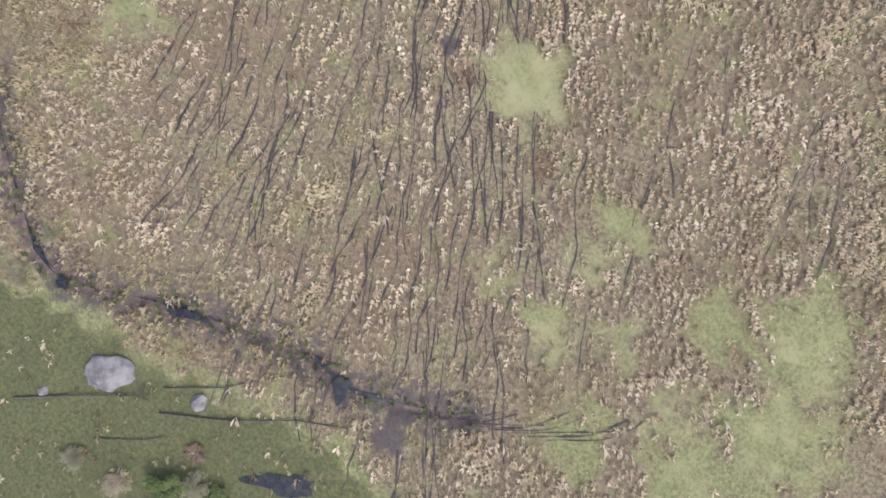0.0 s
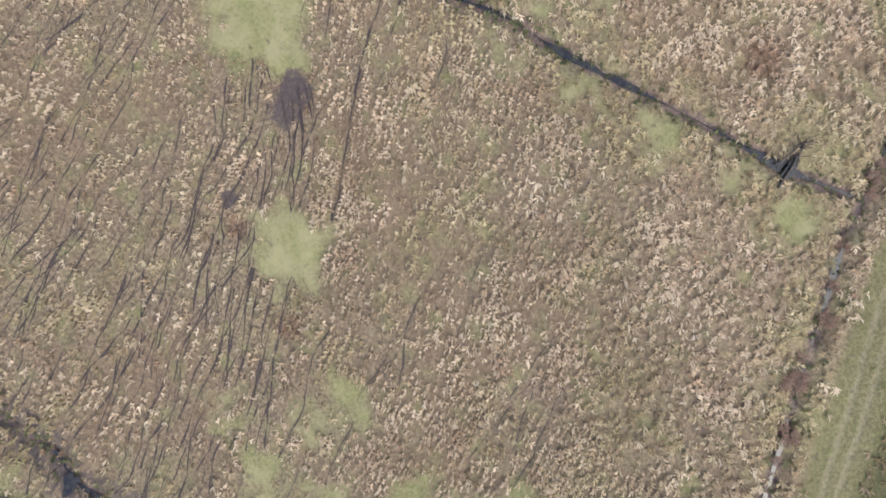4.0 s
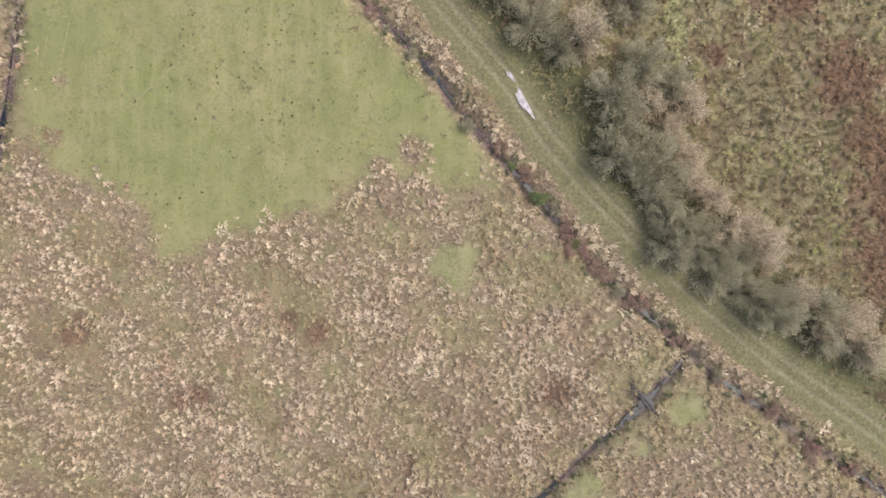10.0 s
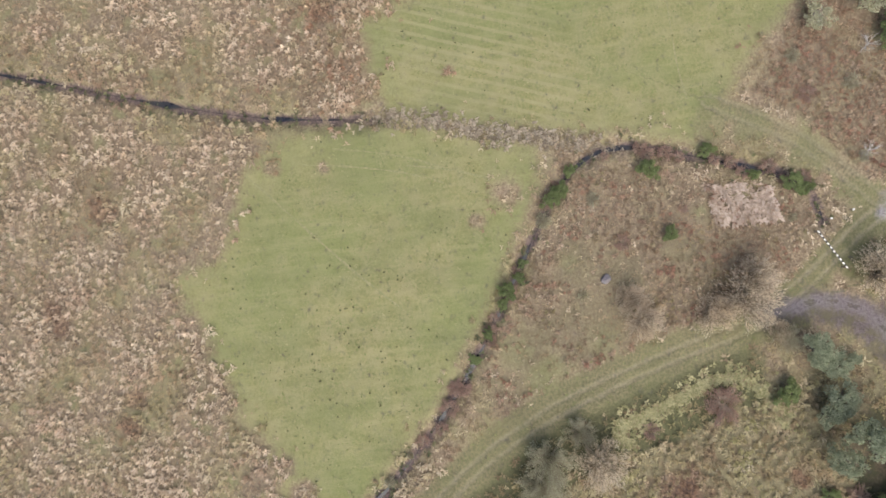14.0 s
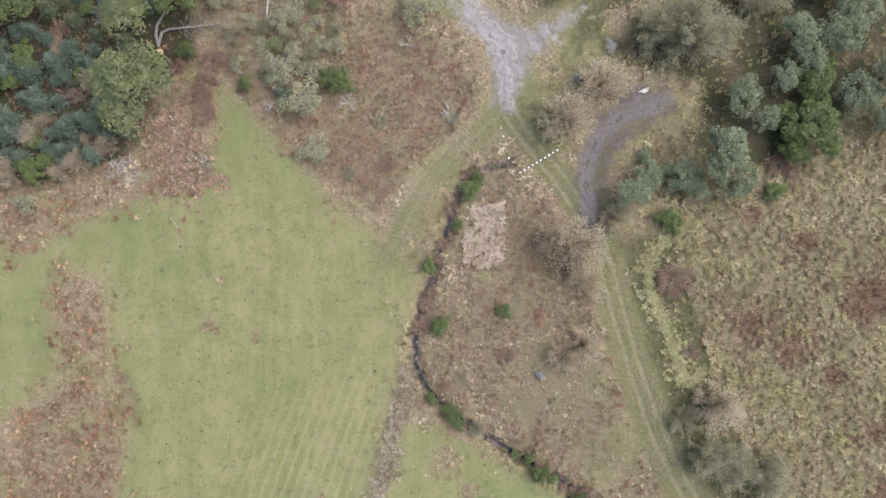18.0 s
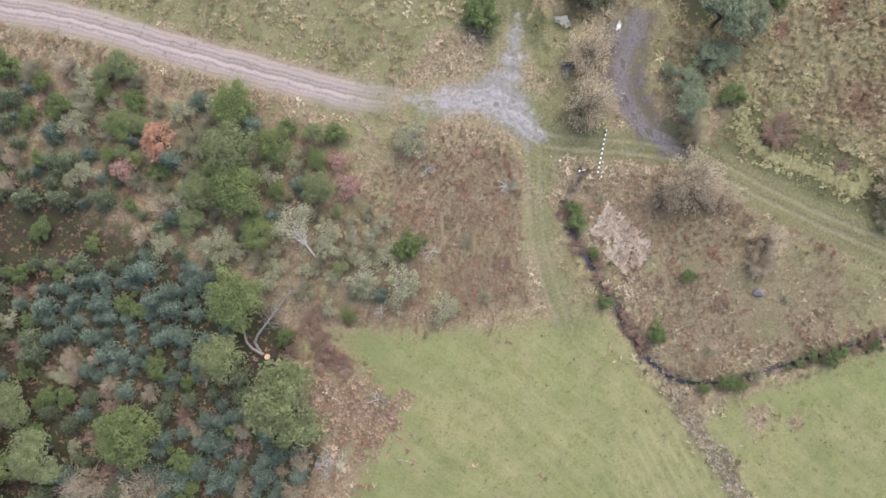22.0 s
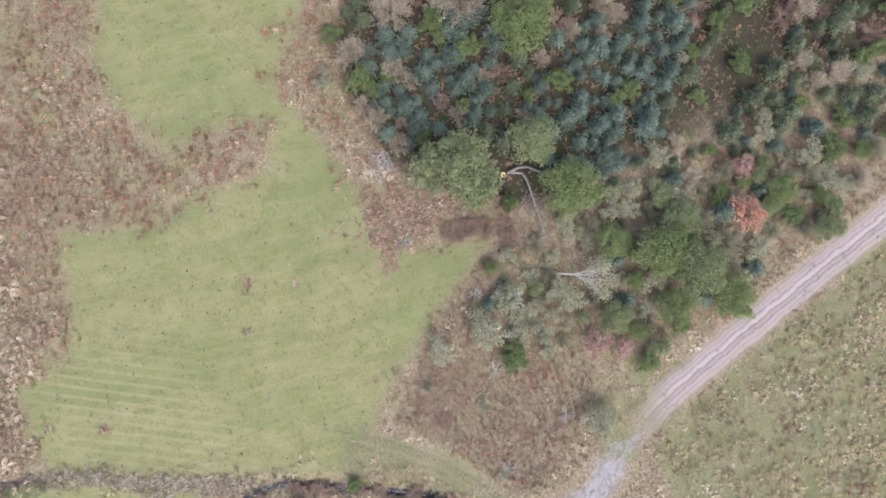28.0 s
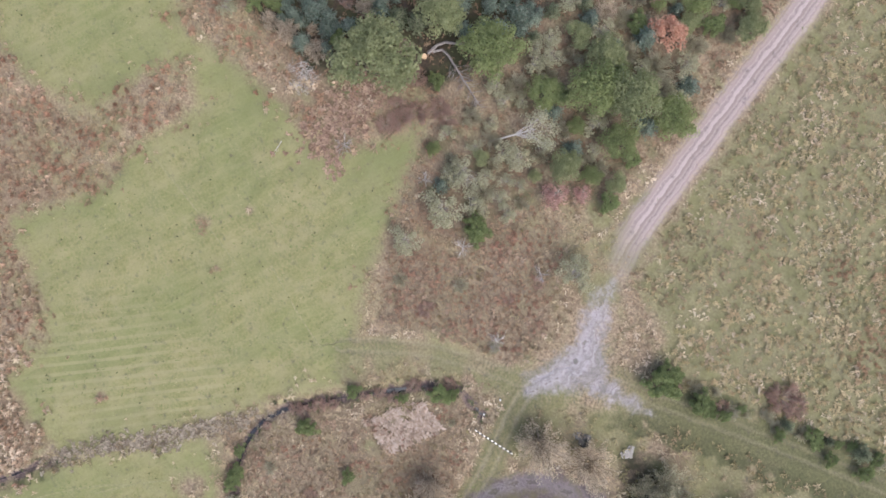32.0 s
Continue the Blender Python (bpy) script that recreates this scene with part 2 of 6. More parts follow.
MEADOW = [(14, 32), (22, 30), (60, 66), (60, 110), (-36, 110), (-12, 64), (-1, 42), (6, 32)]
OLIVE = [(0.5, 33.5, 4), (-2.5, 38, 3), (4.5, 27.5, 3.2), (-5, 32, 2.5), (19, 9, 4.5), (16, 13, 5), (10, 9, 3), (4, 3, 3), (-1, -4, 3), (-2, -9, 3), (24, 20, 5), (33, 22, 4), (37, 30, 6), (44, 40, 7), (22, -28, 6), (27, -36, 6), (15, -29, 4), (17, -23, 3.5), (14, -16, 2.5), (10, -12, 2)]
SOGGY = [(84.4, -181, 2.3), (88.5, -176.2, 1.6), (79.6, -185.6, 2.0), (86, -184, 2.2), (26.6, -145.6, 1.9), (46.5, -148.3, 2.2), (48.5, -150, 1.9), (55.5, -158.6, 1.2), (70.8, -101.6, 1.3)]
SOUTH_GREEN = [(46, -214), (56, -205.5), (61, -202.3), (67.5, -199.6), (76, -193.5), (85, -187.5), (92, -186.5), (102, -200), (80, -228), (50, -228)]
SCRUFF = [(3.5, -37.5, 3.2), (7, -42, 1.6), (-4, -69, 2), (-3, -62, 1.3), (-29.6, -18.4, 1.6), (-22.8, -20, 0.8), (-28, -12, 1), (-14, -43, 1.1), (41, -70.5, 3), (37, -72.5, 2.4)]


LIME = [[(22.4, -152.2), (26.6, -148), (33.8, -142.7), (41.6, -145.9), (46, -146.2), (46.6, -148.4), (42.1, -151.9), (39.2, -155.5), (32.4, -153.3)],
        [(58.4, -155.6), (57.9, -153), (62.6, -149.8), (66.6, -151.6), (66.8, -156.4), (62.3, -158.6)],
        [(6, -137), (14, -142.5), (20, -138), (22, -131), (14, -125), (7, -128)]]
LIME_SPOTS = [(81, -153.4, 2.2), (78.4, -165.5, 1.9), (86, -164.6, 2.2), (89.4, -159.4, 1.6), (36.6, -184.6, 2.0), (99.4, -142.9, 3.4), (104.5, -147.5, 3.2), (107, -151.5, 3), (104.8, -161.6, 3), (98, -158, 2.2), (81.5, -158.5, 1.8),
              (50.9, -125.6, 1.6), (62.9, -113.3, 1.9), (76.2, -102, 2.2), (57, -119.4, 1.4), (46, -120, 1.6), (49, -115.5, 1.5), (46.8, -84.9, 2.6), (69.5, -107, 1.5), (56, -119.5, 1.3)]


RUSTY = [(54, 62, 7), (60, 52, 6), (46, 70, 5), (24, 66, 5), (17, 59, 2.5), (30, 58, 4), (104, -75, 8), (100, -69, 5), (103, -83, 7), (96, -61, 5), (66, -45, 3.5), (72, -47, 4), (78, -42.5, 6), (84, -43, 6), (89, -48, 6),
         (68.4, -37.6, 2), (46.7, -18, 2.4), (52, -22, 2.2), (63, -15, 4), (64, -33.4, 1.8), (86, -36, 6), (58, -26, 1.6), (73, -27, 3), (54, -7, 2.2), (47, -3, 1.6), (79, -58, 2), (92, -40, 5)]


def plan_fields(x, y):
    """What lies at each point of the plan, as signed distances or soft amounts."""
    f = {}
    f["field"] = np.maximum(inside(x, y, FIELD_SOUTH), inside(x, y, FIELD_NORTH))
    scruff = np.clip(blobs(x, y, SCRUFF), 0, 1)
    f["field"] = np.where(scruff > 0, np.minimum(f["field"], 2.6 - 4.2 * scruff), f["field"])
    f["track"] = line_distance(x, y, TRACK)
    f["track_b"] = line_distance(x, y, BARRIER_TRACK)
    f["arm_e"] = line_distance(x, y, ARM_EAST)
    f["arm_w"] = line_distance(x, y, ARM_WEST)
    f["sand"] = line_distance(x, y, SAND)
    f["mud"] = line_distance(x, y, MUD)
    f["mire"] = inside(x, y, [(23.2, -5.2), (22.4, 2.3), (23.6, 7.4), (26, 11.8), (30, 15), (34.6, 14.6), (36, 11.4), (31, 8.8), (28.4, 6), (27, 3), (25.9, 0.6), (26.5, -5)])
    f["junction"] = inside(x, y, [(3.4, 31), (5.4, 24.7), (9.4, 20.3), (10.2, 16.6), (10.7, 12), (13.3, 10.6), (14.4, 13.8), (16.8, 18.8), (20.6, 21.9), (25, 26.6), (20.4, 25), (16, 23.2), (10.9, 25.1)])
    f["wood"] = inside(x, y, WOOD)
    # the copse takes the wood colour too, as painted shade on its ground
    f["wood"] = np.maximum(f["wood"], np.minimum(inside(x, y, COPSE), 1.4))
    f["heath"] = np.maximum(inside(x, y, HEATH), inside(x, y, ISLAND))
    f["bracken"] = inside(x, y, HEATH)
    f["lush"] = np.maximum(blobs(x, y, LUSH), np.clip(inside(x, y, SOUTH_GREEN) / 4 + 0.4, -1, 0.72))
    f["lush"] = f["lush"] + 0.28 * wobble(x, y, 7, 24) + 0.16 * wobble(x, y, 2.6, 25)
    f["hollow"] = blobs(x, y, HOLLOWS) + 0.15 * wobble(x, y, 3, 26)
    f["ditch"] = np.minimum.reduce([np.abs(line_distance(x, y, d)) for d in (DITCH_REED, DITCH_TRACK, DITCH_FIELD)])
    f["south"] = np.abs(line_distance(x, y, DITCH_SOUTH))
    f["ditch"] = np.minimum(f["ditch"], f["south"] + 0.25 + 0.35 * wobble(x, y, 3.2, 16))
    f["ditch"] = f["ditch"] + 0.3 * wobble(x, y, 4.5, 14) + 0.18 * wobble(x, y, 1.8, 15)
    # dark rough growth plus painted tree shade east of the track
    f["sedge"] = np.clip((-f["track"] - 1.6) / 1.5, 0, 1) * np.clip((11.5 + f["track"] + 1.2 * wobble(x, y, 6, 41)) / 2.5, 0, 1) * np.clip((y + 130) / 20, 0, 1) * np.clip((-4 - y) / 5, 0, 1)
    f["sedge"] = np.maximum(f["sedge"], 0.9 * np.clip(inside(x, y, SOUTH_GREEN) / 3 + 0.3 * wobble(x, y, 6, 42), 0, 1))
    lime = np.maximum.reduce([inside(x, y, p) for p in LIME] + [np.minimum(0.8 * (q - np.hypot(x - a, y - b)), 0.1) for a, b, q in LIME_SPOTS])
    f["lime"] = np.clip(lime, -9, 2) + 0.9 * wobble(x, y, 6, 51) + 0.6 * wobble(x, y, 2.2, 52)
    f["sedge"] = np.maximum(f["sedge"], np.clip((5.2 + 1.2 * wobble(x, y, 5, 43) - np.abs(f["arm_e"] + 1.2)) / 2, 0, 0.85) * np.clip((x - 19) / 5, 0, 1))
    f["bank"] = np.abs(line_distance(x, y, OLD_BANK))
    return f


# ---------------------------------------------------------------- ground
def ground_material():
    m = Nodes("ground")
    fine = m.noise(2.6, 6.0, 0.72)
    mid = m.noise(0.35, 4.0, 0.6)
    broad = m.noise(0.06, 3.0, 0.5)
    grain = m.noise(14.0, 3.0, 0.7)
    # rough ground: litter and thatch between the tussocks
    rough = m.mix(m.ramp(fine, 0.36, 0.66), (0.12, 0.092, 0.062), (0.31, 0.245, 0.163))
    # dark wet soil of the reed bed, also painted shade between its tussocks
    peat = m.mix(m.ramp(fine, 0.36, 0.68), (0.06, 0.046, 0.036), (0.20, 0.158, 0.112))
    rough = m.mix(m.attr("peat"), rough, peat)
    rough = m.mix(m.ramp(mid, 0.5, 0.72, 0.0, 0.35), rough, (0.17, 0.155, 0.08))
    rough = m.mix(m.ramp(broad, 0.45, 0.7, 0.0, 0.4), rough, (0.14, 0.10, 0.065))
    rough = m.mix(m.math("MULTIPLY", m.attr("verdure"), m.ramp(fine, 0.3, 0.7, 0.3, 0.75)), rough, (0.20, 0.185, 0.095))
    # meadow
    grass = m.mix(m.ramp(fine, 0.3, 0.7), (0.137, 0.139, 0.058), (0.206, 0.197, 0.09))
    grass = m.mix(m.ramp(mid, 0.38, 0.66, 0.0, 0.6), grass, (0.235, 0.215, 0.115))
    grass = m.mix(m.ramp(broad, 0.4, 0.65, 0.0, 0.5), grass, (0.125, 0.155, 0.055))
    mown = m.noise(0.9, 4.0, 0.6, stretch=(1.0, 0.13, 1), turn=radians(62))
    grass = m.mix(m.ramp(mown, 0.4, 0.7, 0.0, 0.38), grass, (0.24, 0.227, 0.115))
    grass = m.mix(m.ramp(m.noise(0.16, 4.0, 0.6, stretch=(1.0, 0.35, 1), turn=radians(58)), 0.45, 0.68, 0.0, 0.5), grass, (0.128, 0.142, 0.06))
    wave = m.node("ShaderNodeTexWave")
    turned = m.node("ShaderNodeMapping")
    turned.inputs["Rotation"].default_value = (0, 0, radians(20))
    m.put(turned.inputs["Vector"], m.coord())
    m.put(wave.inputs["Vector"], turned.outputs[0])
    wave.inputs["Scale"].default_value, wave.inputs["Distortion"].default_value, wave.inputs["Detail Scale"].default_value = 0.22, 1.6, 0.25
    grass = m.mix(m.math("MULTIPLY", m.ramp(wave.outputs["Fac"], 0.55, 0.95, 0.0, 0.5), m.attr("stripe")), grass, (0.245, 0.23, 0.125))
    edge = m.math("MULTIPLY_ADD", m.math("SUBTRACT", fine, 0.5), 3.0, m.attr("field"))
    edge = m.math("MULTIPLY_ADD", m.math("SUBTRACT", mid, 0.5), 3.5, edge)
    color = m.mix(m.ramp(edge, -1.5, 1.5), rough, grass)
    lush = m.math("MULTIPLY_ADD", m.math("SUBTRACT", fine, 0.5), 0.5, m.attr("lush"))
    lush = m.math("MULTIPLY_ADD", m.math("SUBTRACT", mid, 0.5), 0.8, lush)
    color = m.mix(m.ramp(lush, -0.1, 0.9, 0.0, 0.85), color, m.mix(m.ramp(fine, 0.3, 0.7), (0.10, 0.112, 0.048), (0.218, 0.214, 0.105)))
    lime = m.math("MULTIPLY_ADD", m.math("SUBTRACT", fine, 0.5), 2.4, m.attr("lime"))
    color = m.mix(m.ramp(lime, -1.5, 1.7, 0.0, 0.9), color, m.mix(m.ramp(mid, 0.35, 0.65), m.mix(m.ramp(fine, 0.3, 0.7), (0.135, 0.142, 0.062), (0.195, 0.195, 0.095)), (0.235, 0.222, 0.122)))
    east = m.mix(m.ramp(fine, 0.34, 0.68), (0.115, 0.10, 0.058), (0.225, 0.20, 0.115))
    east = m.mix(m.attr("rust"), east, m.mix(m.ramp(fine, 0.36, 0.66), (0.07, 0.046, 0.033), (0.17, 0.11, 0.073)))
    color = m.mix(m.attr("east"), color, east)
    olive = m.mix(m.ramp(fine, 0.32, 0.7), (0.115, 0.11, 0.055), (0.21, 0.195, 0.11))
    olive = m.mix(m.ramp(mid, 0.42, 0.66, 0.0, 0.6), olive, (0.115, 0.12, 0.05))
    color = m.mix(m.ramp(m.math("MULTIPLY_ADD", m.math("SUBTRACT", mid, 0.5), 1.2, m.attr("olive")), 0.1, 0.75, 0.0, 0.9), color, olive)
    # heath and bracken litter
    heath = m.mix(m.ramp(fine, 0.35, 0.68), (0.10, 0.075, 0.052), (0.21, 0.17, 0.11))
    color = m.mix(m.ramp(m.math("MULTIPLY_ADD", m.math("SUBTRACT", mid, 0.5), 4.0, m.attr("heath")), -0.5, 1.2, 0.0, 0.65), color, heath)
    # woodland litter and moss, darkened to carry the shade below the crowns
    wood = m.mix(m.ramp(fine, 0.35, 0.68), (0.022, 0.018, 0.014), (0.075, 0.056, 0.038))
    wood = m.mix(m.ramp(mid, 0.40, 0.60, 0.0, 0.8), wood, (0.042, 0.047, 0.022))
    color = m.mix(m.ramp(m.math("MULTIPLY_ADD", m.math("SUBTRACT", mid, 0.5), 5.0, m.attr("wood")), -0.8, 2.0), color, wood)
    color = m.mix(m.ramp(m.attr("hollow"), 0.2, 0.7, 0.0, 0.7), color, m.mix(m.ramp(fine, 0.4, 0.62), (0.06, 0.04, 0.032), (0.19, 0.125, 0.085)))
    # dark sedge between the track and the willows, with the willows' shade in its colour
    sedge = m.mix(m.ramp(fine, 0.32, 0.7), (0.045, 0.05, 0.024), (0.10, 0.10, 0.048))
    color = m.mix(m.ramp(m.math("MULTIPLY_ADD", m.math("SUBTRACT", mid, 0.5), 1.0, m.attr("sedge")), 0.2, 0.8, 0.0, 0.9), color, sedge)
    # grassy verge of the tracks, then the ruts
    verge = m.mix(m.ramp(fine, 0.32, 0.7), (0.086, 0.09, 0.043), (0.152, 0.146, 0.074))
    bump = m.math("ADD", fine, m.math("MULTIPLY", grain, 0.4))
    for name, half, strong, rutted in (("track", 3.6, 0.75, 0.6), ("track_b", 2.6, 0.8, 0.7), ("arm_e", 3.4, 0.35, 0.3), ("arm_w", 2.0, 0.4, 0.35)):
        d = m.math("ABSOLUTE", m.math("MULTIPLY_ADD", m.math("SUBTRACT", mid, 0.5), 0.7, m.attr(name)))
        color = m.mix(m.ramp(d, half - 1.2, half, strong, 0.0), color, verge)
        rut = m.ramp(m.math("ABSOLUTE", m.math("SUBTRACT", d, 0.82)), 0.05, 0.55, 1.0, 0.0)
        worn = m.math("MULTIPLY", rut, m.ramp(m.noise(0.9, 4.0, 0.6), 0.3, 0.62, 0.25, rutted))
        color = m.mix(worn, color, m.mix(m.ramp(fine, 0.3, 0.7), (0.165, 0.147, 0.093), (0.245, 0.215, 0.15)))
        bump = m.math("SUBTRACT", bump, m.math("MULTIPLY", rut, 0.7))
    # bare sandy road with its wheel lines, the trampled junction and the wet grey mud
    jitter = m.math("MULTIPLY_ADD", m.math("SUBTRACT", mid, 0.5), 1.0, m.attr("sand"))
    across = m.node("ShaderNodeTexNoise")
    across.noise_dimensions = "1D"
    m.put(across.inputs["W"], m.math("MULTIPLY_ADD", m.math("SUBTRACT", fine, 0.5), 0.35, jitter))
    across.inputs["Scale"].default_value, across.inputs["Detail"].default_value = 1.9, 3.0
    sand = m.mix(m.ramp(across.outputs["Fac"], 0.34, 0.62), (0.205, 0.165, 0.152), (0.35, 0.295, 0.28))
    sand = m.mix(m.ramp(grain, 0.35, 0.7, 0.0, 0.35), sand, (0.25, 0.205, 0.18))
    sand_d = m.math("ABSOLUTE", jitter)
    sand_edge = m.math("MULTIPLY_ADD", m.math("SUBTRACT", fine, 0.5), 2.2, sand_d)
    color = m.mix(m.math("MULTIPLY", m.ramp(sand_edge, 1.2, 2.7, 1.0, 0.0), m.attr("bare")), color, sand)
    ruts = m.ramp(m.math("ABSOLUTE", m.math("SUBTRACT", sand_d, 0.75)), 0.05, 0.32, 1.0, 0.0)
    color = m.mix(m.math("MULTIPLY", m.math("MULTIPLY", ruts, m.attr("bare")), m.ramp(fine, 0.35, 0.6, 0.2, 0.7)), color, (0.14, 0.115, 0.105))
    blot = m.noise(0.55, 6.0, 0.68)
    arms = m.node("ShaderNodeTexNoise")
    arms.noise_dimensions = "1D"
    m.put(arms.inputs["W"], m.math("MULTIPLY_ADD", m.math("SUBTRACT", m.noise(0.3, 5.0, 0.65), 0.5), 6.0, m.math("ABSOLUTE", m.attr("sand"))))
    arms.inputs["Scale"].default_value, arms.inputs["Detail"].default_value = 1.0, 4.0
    streak = m.math("MULTIPLY_ADD", m.math("SUBTRACT", fine, 0.5), 0.35, arms.outputs["Fac"])
    jn = m.math("MULTIPLY_ADD", m.math("SUBTRACT", blot, 0.5), 6.0, m.attr("junction"))
    color = m.mix(m.ramp(jn, -0.7, 1.7, 0.0, 0.9), color, m.mix(m.ramp(streak, 0.36, 0.7), (0.165, 0.152, 0.142), (0.30, 0.28, 0.29)))
    mire = m.math("MULTIPLY_ADD", m.math("SUBTRACT", blot, 0.5), 7.0, m.attr("mire"))
    wet_n = m.node("ShaderNodeTexNoise")
    wet_n.noise_dimensions = "1D"
    m.put(wet_n.inputs["W"], m.math("MULTIPLY_ADD", m.math("SUBTRACT", blot, 0.5), 6.0, m.math("ABSOLUTE", m.attr("mud"))))
    wet_n.inputs["Scale"].default_value, wet_n.inputs["Detail"].default_value = 1.3, 4.0
    wet = wet_n.outputs["Fac"]
    wet = m.math("MULTIPLY_ADD", m.math("SUBTRACT", fine, 0.5), 0.5, wet)
    mudc = m.mix(m.ramp(wet, 0.32, 0.7), (0.06, 0.048, 0.05), (0.135, 0.115, 0.118))
    mudc = m.mix(m.ramp(m.noise(0.5, 5.0, 0.7), 0.42, 0.58, 0.0, 0.8), mudc, (0.088, 0.082, 0.048))
    lane = m.math("ABSOLUTE", m.math("MULTIPLY_ADD", m.math("SUBTRACT", blot, 0.5), 3.0, m.attr("mud")))
    mudc = m.mix(m.ramp(lane, 0.3, 1.8, 0.7, 0.0), mudc, m.mix(m.ramp(wet, 0.3, 0.72), (0.07, 0.062, 0.066), (0.165, 0.148, 0.163)))
    color = m.mix(m.ramp(mire, -1.6, 1.0, 0.0, 0.92), color, mudc)
    wetness = m.math("MULTIPLY_ADD", m.math("SUBTRACT", m.noise(0.9, 5.0, 0.65), 0.5), 2.2, m.attr("soggy"))
    color = m.mix(m.ramp(wetness, 0.1, 0.7, 0.0, 0.8), color, (0.05, 0.043, 0.05))
    # damp soil in the ditches
    dd = m.math("MULTIPLY_ADD", m.math("SUBTRACT", fine, 0.5), 1.0, m.attr("ditch"))
    color = m.mix(m.ramp(dd, 0.25, 0.95, 0.92, 0.0), color, m.mix(m.ramp(fine, 0.35, 0.65), (0.06, 0.046, 0.044), (0.155, 0.115, 0.108)))
    return m.finish(color, 0.95, bump, 0.55, 0.22, 0.15)


def ground():
    inner_x, inner_y = np.arange(-112, 118.1, 0.6), np.arange(-228, 112.1, 0.6)
    far = np.array([10, 30, 80, 200, 500, 1200, 3000.0])
    xs = np.concatenate([-112 - far[::-1], inner_x, 118 + far])
    ys = np.concatenate([-228 - far[::-1], inner_y, 112 + far])
    gx, gy = np.meshgrid(xs, ys)
    x, y = gx.ravel(), gy.ravel()
    f = plan_fields(x, y)
    z = 0.10 * wobble(x, y, 14, 1) + 0.05 * wobble(x, y, 4, 2) * (f["field"] < 0)
    z -= 0.75 * np.clip(1 - f["ditch"] / 1.5, 0, 1) ** 0.8
    z -= 0.06 * np.exp(-((np.abs(f["track"]) - 0.82) / 0.35) ** 2)
    z -= 0.30 * np.clip(f["hollow"], 0, 1)
    f["bare"] = np.clip(0.25 + (y - 31) / 8, 0, 1) * np.clip((y - 20) / 8, 0, 1)
    f["east"] = 0.92 * np.clip((-f["track"] - 5) / 4, 0, 1) * np.clip((x - 27) / 5, 0, 1) * np.clip((-y + 0.9 * x - 10) / 8, 0, 1)
    f["rust"] = np.clip(blobs(x, y, RUSTY) * 1.6 + 0.5 * wobble(x, y, 5, 61), 0, 1)
    # southward increase of the dark soil that deepens the gaps between tussocks
    f["peat"] = np.clip((-52 - y) / 20, 0, 0.4) + np.clip((-112 - y) / 20, 0, 0.3)
    f["verdure"] = np.clip(0.1 + 0.75 * wobble(x, y, 22, 11) + 0.3 * wobble(x, y, 5, 12), 0, 1) * (f["wood"] < 0) * np.interp(y, [-125, -100], [0.25, 1.0])
    f["soggy"] = np.maximum(blobs(x, y, SOGGY), np.clip(0.75 - f["south"] / 5, 0, 0.5) * (y > -206))
    f["olive"] = np.clip(np.maximum.reduce([inside(x, y, MEADOW) / 3 + 0.3, blobs(x, y, OLIVE), 0.0 * x]), 0, 1)
    f["stripe"] = np.clip(blobs(x, y, [(-16, -40, 13), (-9, -32, 9), (-20, -46, 8)]), 0, 1)
    n = len(xs)
    i = (np.arange(len(ys) - 1)[:, None] * n + np.arange(n - 1)[None, :]).ravel()
    faces = np.stack([i, i + 1, i + n + 1, i + n], 1)
    keep = {k: np.clip(f[k], -40, 40) for k in ("field", "track", "track_b", "arm_e", "arm_w", "sand", "mud", "mire", "junction", "wood", "heath", "lush", "hollow", "ditch", "bare", "stripe", "soggy", "olive", "peat", "verdure", "sedge", "lime", "east", "rust")}
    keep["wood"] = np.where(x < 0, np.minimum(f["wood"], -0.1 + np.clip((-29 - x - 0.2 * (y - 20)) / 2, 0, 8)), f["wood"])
    keep["heath"] = np.clip(f["heath"] - 5 * np.clip(blobs(x, y, OLIVE), 0, 1), -40, 40)
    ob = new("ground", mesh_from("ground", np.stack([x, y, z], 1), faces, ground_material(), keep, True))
    return tagged(ob, "rough wet meadow with mown green fields and bare soil", "ground", kind="structure")


ground()


def water_material():
    m = Nodes("ditch_water")
    return m.finish(m.mix(m.ramp(m.noise(1.5), 0.4, 0.65), (0.012, 0.012, 0.016), (0.03, 0.03, 0.026)), 0.12, m.noise(5.0), 0.08, 0.02, 0.5)


WATER = water_material()


def water_strip(name, line, width, level, seed, label, gaps=0.0):
    """Standing water in a ditch, its width changing along it."""
    r = np.random.default_rng(seed)
    p = line
    t = np.gradient(p, axis=0)
    t /= np.linalg.norm(t, axis=1)[:, None]
    nrm = np.stack([-t[:, 1], t[:, 0]], 1)
    k = np.arange(len(p))
    wv = width * (0.6 + 0.45 * np.sin(k * 0.74 + seed) + 0.3 * np.sin(k * 1.8 + 2 * seed) + r.uniform(-0.2, 0.2, len(p)))
    wv = np.clip(wv - gaps, 0.06, None)
    a, b = p + nrm * wv[:, None] / 2, p - nrm * wv[:, None] / 2
    verts = np.concatenate([np.column_stack([a, np.full(len(p), level)]), np.column_stack([b, np.full(len(p), level)])])
    n = len(p)
    faces = np.stack([k[:-1], k[1:], k[1:] + n, k[:-1] + n], 1)[:, ::-1]
    ob = new(name, mesh_from(name, verts, faces, WATER))
    return tagged(ob, label, "water", kind="structure")


water_strip("water_reed_ditch", DITCH_REED, 1.1, -0.45, 1, "dark still water in a narrow reed ditch", 0.25)
water_strip("water_south_ditch", DITCH_SOUTH, 1.2, -0.42, 2, "dark still water in a winding ditch", 0.72)
